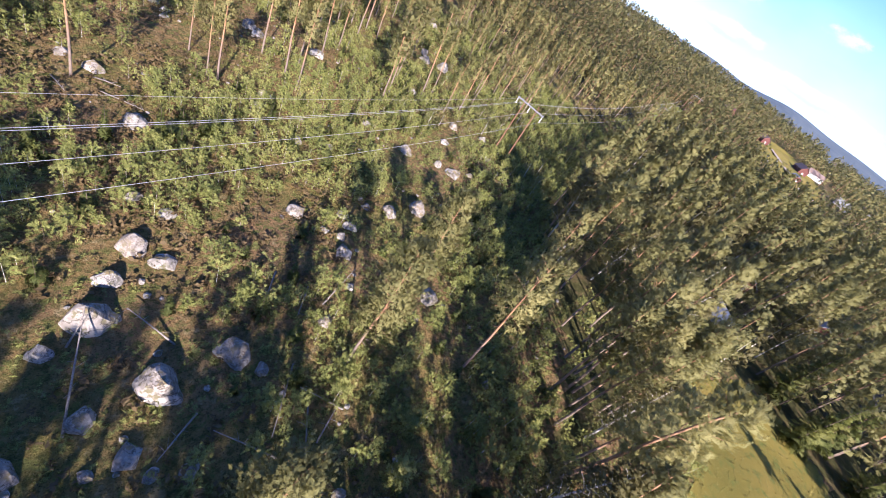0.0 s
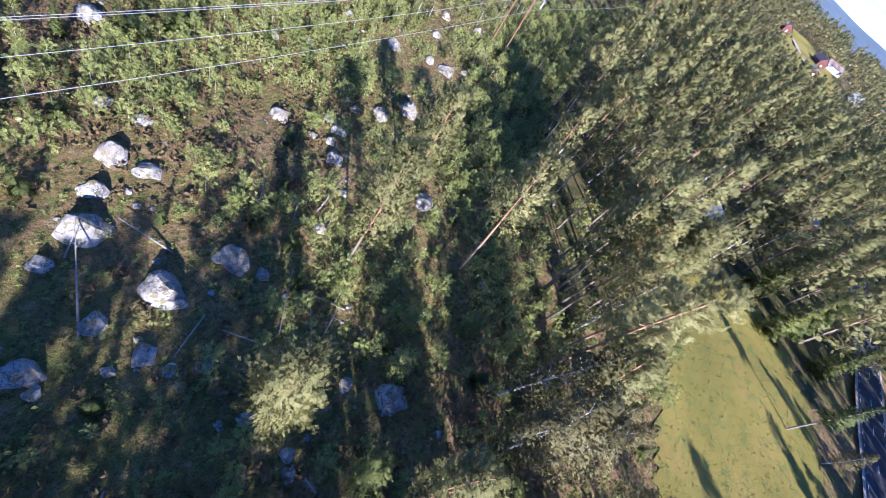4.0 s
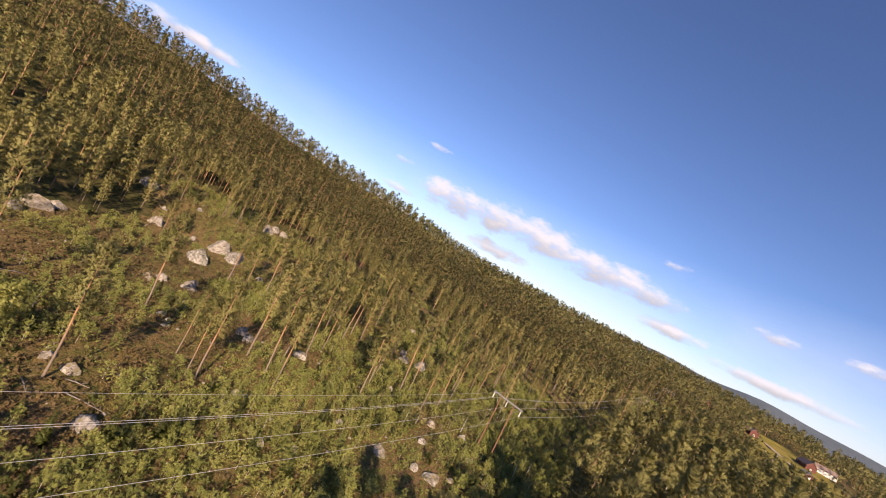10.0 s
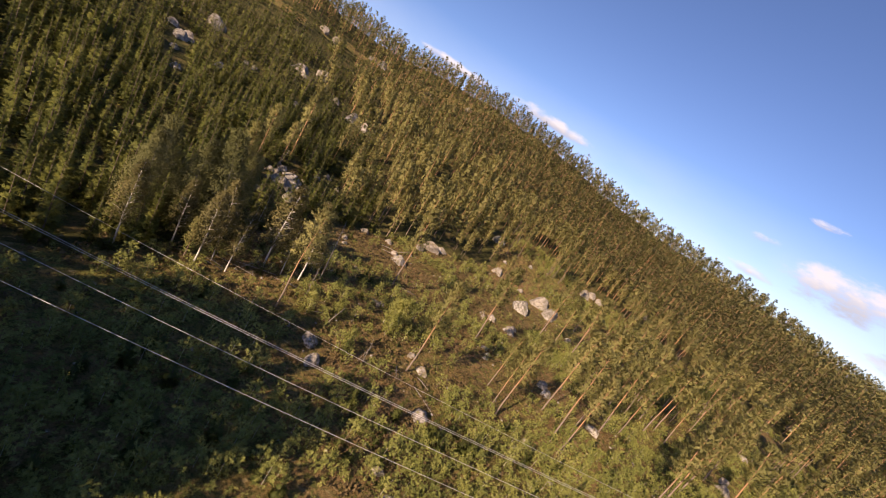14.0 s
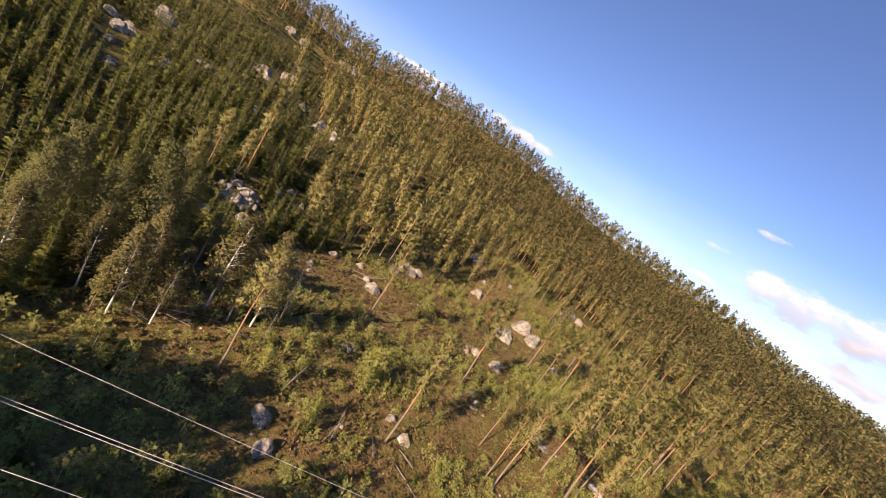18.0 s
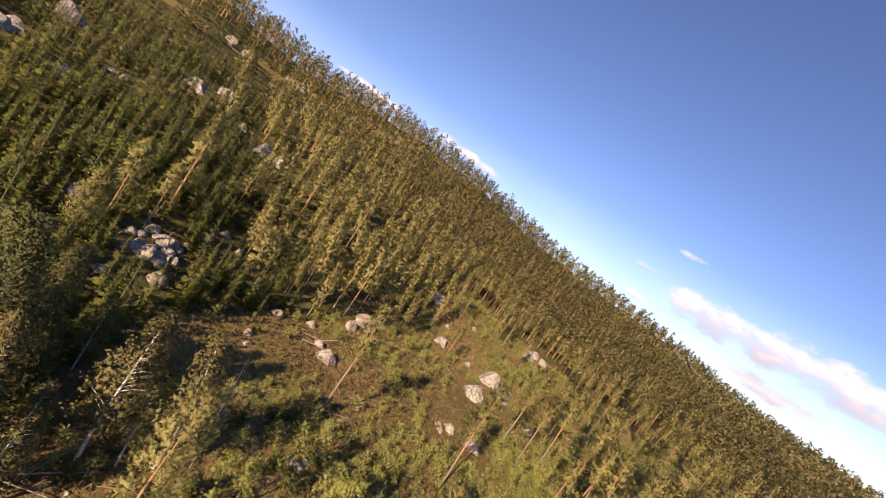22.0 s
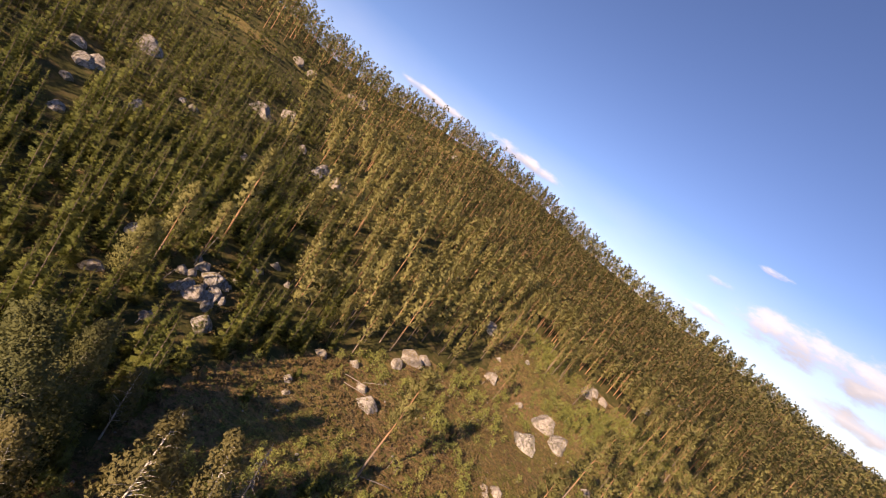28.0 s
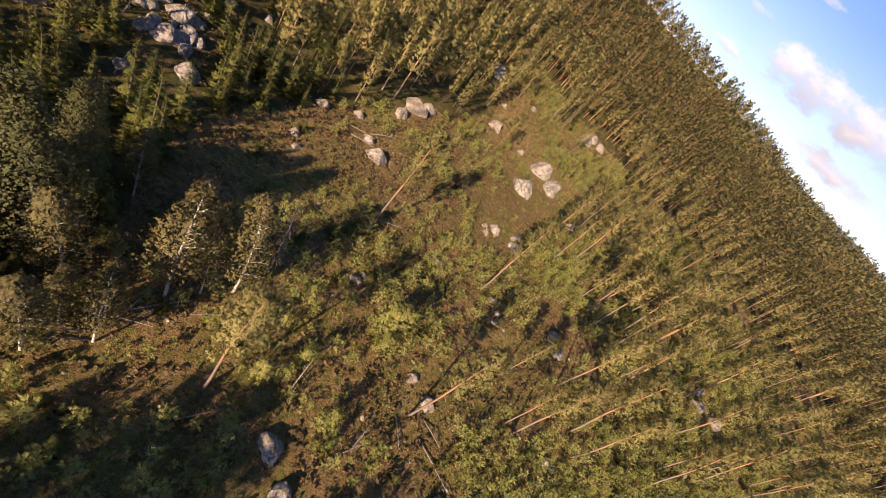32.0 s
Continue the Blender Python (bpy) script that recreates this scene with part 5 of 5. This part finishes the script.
    for x, y, h, lean in ((-19.7, 69.6, 12.6, 3), (-21.0, 70.6, 8.0, 8), (-18.3, 62.0, 6.0, -6), (2.0, 0.3, 8.5, 2), (-3.5, 54.0, 4.5, 10), (-4.3, 53.4, 4.0, -12), (6.9, 0.2, 5.0, 15)):
        put(dead, x, y, h / 12.5, r.uniform(0, 360), (lean, lean / 2))
    drop(dead)
    stalk = tree_thing("spruce", spruce_shape(290, 12.5, 1.3, 12, 7, 4, 6, bare=0.42), DEAD_WOOD, SPRUCE_NEEDLES, "slim spruce on a long bare grey stem beside the meadow", "spruce tree")
    put(stalk, 65.3, -32.2, 1.0, 40)
    for proto in [stalk] + tall + full + birch + aspen + spruce + young:
        drop(proto)


single_trees()


def fallen_logs():
    r = random.Random(31)
    for x0, y0, x1, y1, rise in ((0.4, 24.6, -1.8, 16.0, 2.2), (2.9, 24.8, 5.4, 20.8, 0.8), (0.4, 24.1, -1.0, 22.7, 1.6), (23.2, 23.9, 18.5, 21.2, 1.4), (12.2, 21.5, 15.5, 26.4, 0.4), (15.5, 20.5, 18.0, 23.8, 0.4),
                                 (-29.4, 57.3, -24.6, 62.4, 0.9), (-32.2, 54.2, -30.0, 55.4, 0.4), (-32.6, 53.2, -29.5, 54.8, 0.3), (-34.1, 57.1, -31.1, 60.2, 0.3), (7.3, 57.6, 4.9, 60.8, 0.8), (2.0, 55.8, 1.1, 59.7, 0.6),
                                 (-11.1, 60.7, -11.9, 57.0, 2.4), (-13.0, 59.7, -15.8, 57.7, 0.3), (-12.6, 114.3, -16.6, 114.4, 2.2), (-13.9, 109.1, -19.8, 110.0, 0.8), (-28.0, 62.1, -28.8, 57.9, 0.8), (-16.8, 53.3, -19.9, 51.2, 0.2),
                                 (-53.3, 96.5, -51.7, 89.8, 1.2), (-56.0, 108.0, -53.9, 102.0, 2.6), (-49.8, 103.1, -47.4, 98.5, 2.0), (-48.7, 89.8, -47.7, 85.3, 0.8), (18.0, 166.0, 13.1, 153.7, 0.8), (8.9, 53.4, 4.8, 58.2, 0.3),
                                 (18.5, -12.5, 14.9, -10.0, 0.3), (14.6, 10.3, 12.7, 8.8, 1.6), (-15.5, 111.5, -21.0, 112.5, 1.2), (-26.0, 58.0, -33.0, 57.0, 0.3), (-24.0, 60.5, -19.0, 63.5, 0.5), (-9.0, 90.0, -3.5, 92.5, 0.3),
                                 (9.6, 10.5, 13.5, 16.0, 0.3), (-6.0, 2.5, -3.0, 6.0, 0.3), (6.0, 12.5, 9.5, 9.0, 0.9), (2.5, 12.0, 5.5, 14.5, 0.3), (11.0, 7.5, 13.5, 12.5, 0.4), (13.0, 13.5, 16.0, 10.5, 0.5)):
        a = np.array([x0, y0, float(land(x0, y0)) + 0.16 + rise])
        b = np.array([x1, y1, float(land(x1, y1)) + 0.1])
        mid = (a + b) / 2 + np.array([0, 0, 0.08])
        ln = float(np.linalg.norm(b - a))
        root = new("fallen_log")
        v, f = tube([a, mid, b], [0.035, 0.06, 0.09], 8)
        part("stem", mesh("stem", v, clean(f), [DEAD_WOOD], smooth=True), None, root)
        twigs = []
        for i in range(int(ln * 1.6)):
            q = r.random() * 0.7
            p = a + (b - a) * q
            w = Vector((r.uniform(-1, 1), r.uniform(-1, 1), r.uniform(0.1, 0.9))).normalized() * r.uniform(0.3, 1.1)
            twigs.append(tube([p, p + np.array(w) * 0.6, p + np.array(w) + (0, 0, -0.1)], [0.025, 0.016, 0.006], 3, False))
        for tv, tf in twigs:
            part("branch", mesh("branch", tv, tf, [DEAD_WOOD]), None, root)
        tagged(root, "fallen grey log, weathered and broken, lying in the brush", "log", "fallen logs")


fallen_logs()

# ---- undergrowth ----


def bush_shape(seed, height, spread, clumps, per, size):
    r = np.random.default_rng(seed)
    c = np.stack([r.normal(size=clumps) * spread * 0.42, r.normal(size=clumps) * spread * 0.42, height * (0.18 + 0.72 * r.random(clumps))], 1)
    c[:, :2] *= (1.15 - 0.6 * c[:, 2:] / height)
    rad = np.full(clumps, spread * 0.34)
    return None, leaves(r, c, rad, per, size, 0.9, 0.35)


def undergrowth():
    r = np.random.default_rng(77)
    birch_bush = [sapling_shape(400 + i, 2.0 + 0.35 * i, 0.85, 6, 4, 4, 0.42, wide=0.7) for i in range(5)]
    pine_bush = [sapling_shape(420 + i, 2.6, 0.9, 6, 4, 4, 0.44, (0.4, 1.2), 0.6, wide=0.62) for i in range(4)]
    spruce_bush = [spruce_shape(440 + i, 2.6, 0.75, 8, 5, 0, 3) for i in range(3)]
    low = [bush_shape(460 + i, 0.5, 1.1, 4, 5, 0.2) for i in range(6)]
    tuft = [(None, leaves(np.random.default_rng(480 + i), [(0, 0, 0.15), (0.3, 0.2, 0.12)], [0.4, 0.4], 5, 0.14, 0.4, -0.2)) for i in range(3)]

    def open_ground(p):
        k = woods(p)
        return ((k == 0) | ((k == 4) & (np.hypot(p[:, 0], p[:, 1]) < 222))) & ~inside(FIELD, p[:, 0], p[:, 1]) & (np.abs(p[:, 1] - road_y(p[:, 0])) > 7)

    p = spread(r, 1.55, -50, 150, -20, 215)
    line = np.abs(p[:, 1] - axis_y(p[:, 0]))
    clumpy = np.sin(p[:, 0] * 0.21 + 1.0) * np.cos(p[:, 1] * 0.17) + np.sin(p[:, 0] * 0.09 - p[:, 1] * 0.13)
    chance = np.where(line < 24, 0.74, 0.32) * np.where(p[:, 1] > 62, 0.8, 1.0) * np.where(p[:, 0] > 110, 0.85, 1.0) + 0.32 * clumpy
    chance = chance + 0.12 * ((p[:, 0] > -4) & (p[:, 1] > 58) & (p[:, 1] < 125))
    chance = np.where((p[:, 1] < 12) & (p[:, 0] < 20), chance * 0.75, chance)
    chance = chance + 0.18 * (p[:, 0] > 30)
    p = p[open_ground(p) & off_rocks(p, 1.6) & (r.random(len(p)) < chance)]
    which = r.random(len(p))
    strew("birch_saplings", birch_bush, BIRCH_BARK, SAPLING_LEAVES, p[which < 0.48], "knee-high to man-high birch saplings, yellow-green", "saplings", r, 0.45, 1.25, domed=False)
    strew("pine_saplings", pine_bush, PINE_BARK, SAPLING_LEAVES, p[(which >= 0.48) & (which < 0.86)], "young pine saplings under the power line", "saplings", r, 0.45, 1.35, domed=False)
    strew("spruce_saplings", spruce_bush, SPRUCE_BARK, SPRUCE_NEEDLES, p[which >= 0.86], "young spruce saplings in the clear-cut", "saplings", r, 0.5, 1.3)
    p = spread(r, 1.2, -45, 110, -20, 215)
    p = p[open_ground(p) & (r.random(len(p)) < np.where(p[:, 1] > 120, 0.5, 0.68))]
    brown = (np.sin(p[:, 0] * 0.11 + 0.5) + np.cos(p[:, 1] * 0.13 + p[:, 0] * 0.05) + r.normal(size=len(p)) * 0.8 + np.clip(p[:, 1] - 55, -45, 40) * np.where(p[:, 1] < 55, 0.035, 0.015) - np.clip(p[:, 0] - 22, 0, 40) * 0.05) > -0.8
    strew("heather", low, DEAD_WOOD, HEATHER, p[brown], "brown-red heather and dwarf shrubs covering the ground", "heather", r, 0.6, 1.3, domed=False)
    strew("bilberry_brush", low, DEAD_WOOD, SAPLING_LEAVES, p[~brown], "low green bilberry shrubs on the ground", "shrubs", r, 0.5, 1.2, domed=False)
    f = spread(r, 2.1, -110, 0, 20, 130)
    f = f[(woods(f) == 2) & (np.hypot(f[:, 0], f[:, 1]) < 128) & (r.random(len(f)) < 0.55)]
    strew("forest_floor_brush", low, DEAD_WOOD, HEATHER, f, "brown dwarf shrubs and litter under the young spruces", "shrubs", r, 0.8, 1.6, domed=False)
    f = spread(r, 1.7, -12, 75, -40, 12)
    f = f[(woods(f) == 3) & (np.hypot(f[:, 0], f[:, 1]) < 78) & (r.random(len(f)) < 0.7)]
    strew("wood_undergrowth", low + birch_bush[:1], DEAD_WOOD, SAPLING_LEAVES, f, "shaded shrubs and saplings under the tall pines", "shrubs", r, 0.7, 1.6, domed=False)
    e = spread(r, 2.6, 150, 340, 40, 130)
    e = e[(woods(e) == 0) & (r.random(len(e)) < 0.7)]
    strew("corridor_brush", low, DEAD_WOOD, SAPLING_LEAVES, e, "low brush under the far stretch of the power line", "shrubs", r, 1.2, 3.0, domed=False)
    g = spread(r, 0.9, 20, 95, -55, -8)
    g = g[inside(FIELD, g[:, 0], g[:, 1])]
    strew("meadow_tufts", tuft, DEAD_WOOD, GRASS_BLADES, g, "yellow-green grass tufts on the meadow", "grass", r, 0.35, 0.8, domed=False)
    # stones too small to count
    s = spread(r, 2.1, -40, 75, -20, 150)
    s = s[open_ground(s) & (r.random(len(s)) < 0.10)]
    ico = bmesh.new()
    bmesh.ops.create_icosphere(ico, subdivisions=1, radius=0.5)
    sv = np.array([q.co[:] for q in ico.verts]) * (1, 0.8, 0.65) + np.random.default_rng(3).normal(size=(len(ico.verts), 3)) * 0.05
    sf = np.array([[w.index for w in q.verts] + [q.verts[2].index] for q in ico.faces])
    ico.free()
    strew("loose_stones", [(None, (sv, sf))], ROCK, ROCK, s, "scattered grey granite stones", "stones", r, 0.3, 0.9, domed=False)


undergrowth()
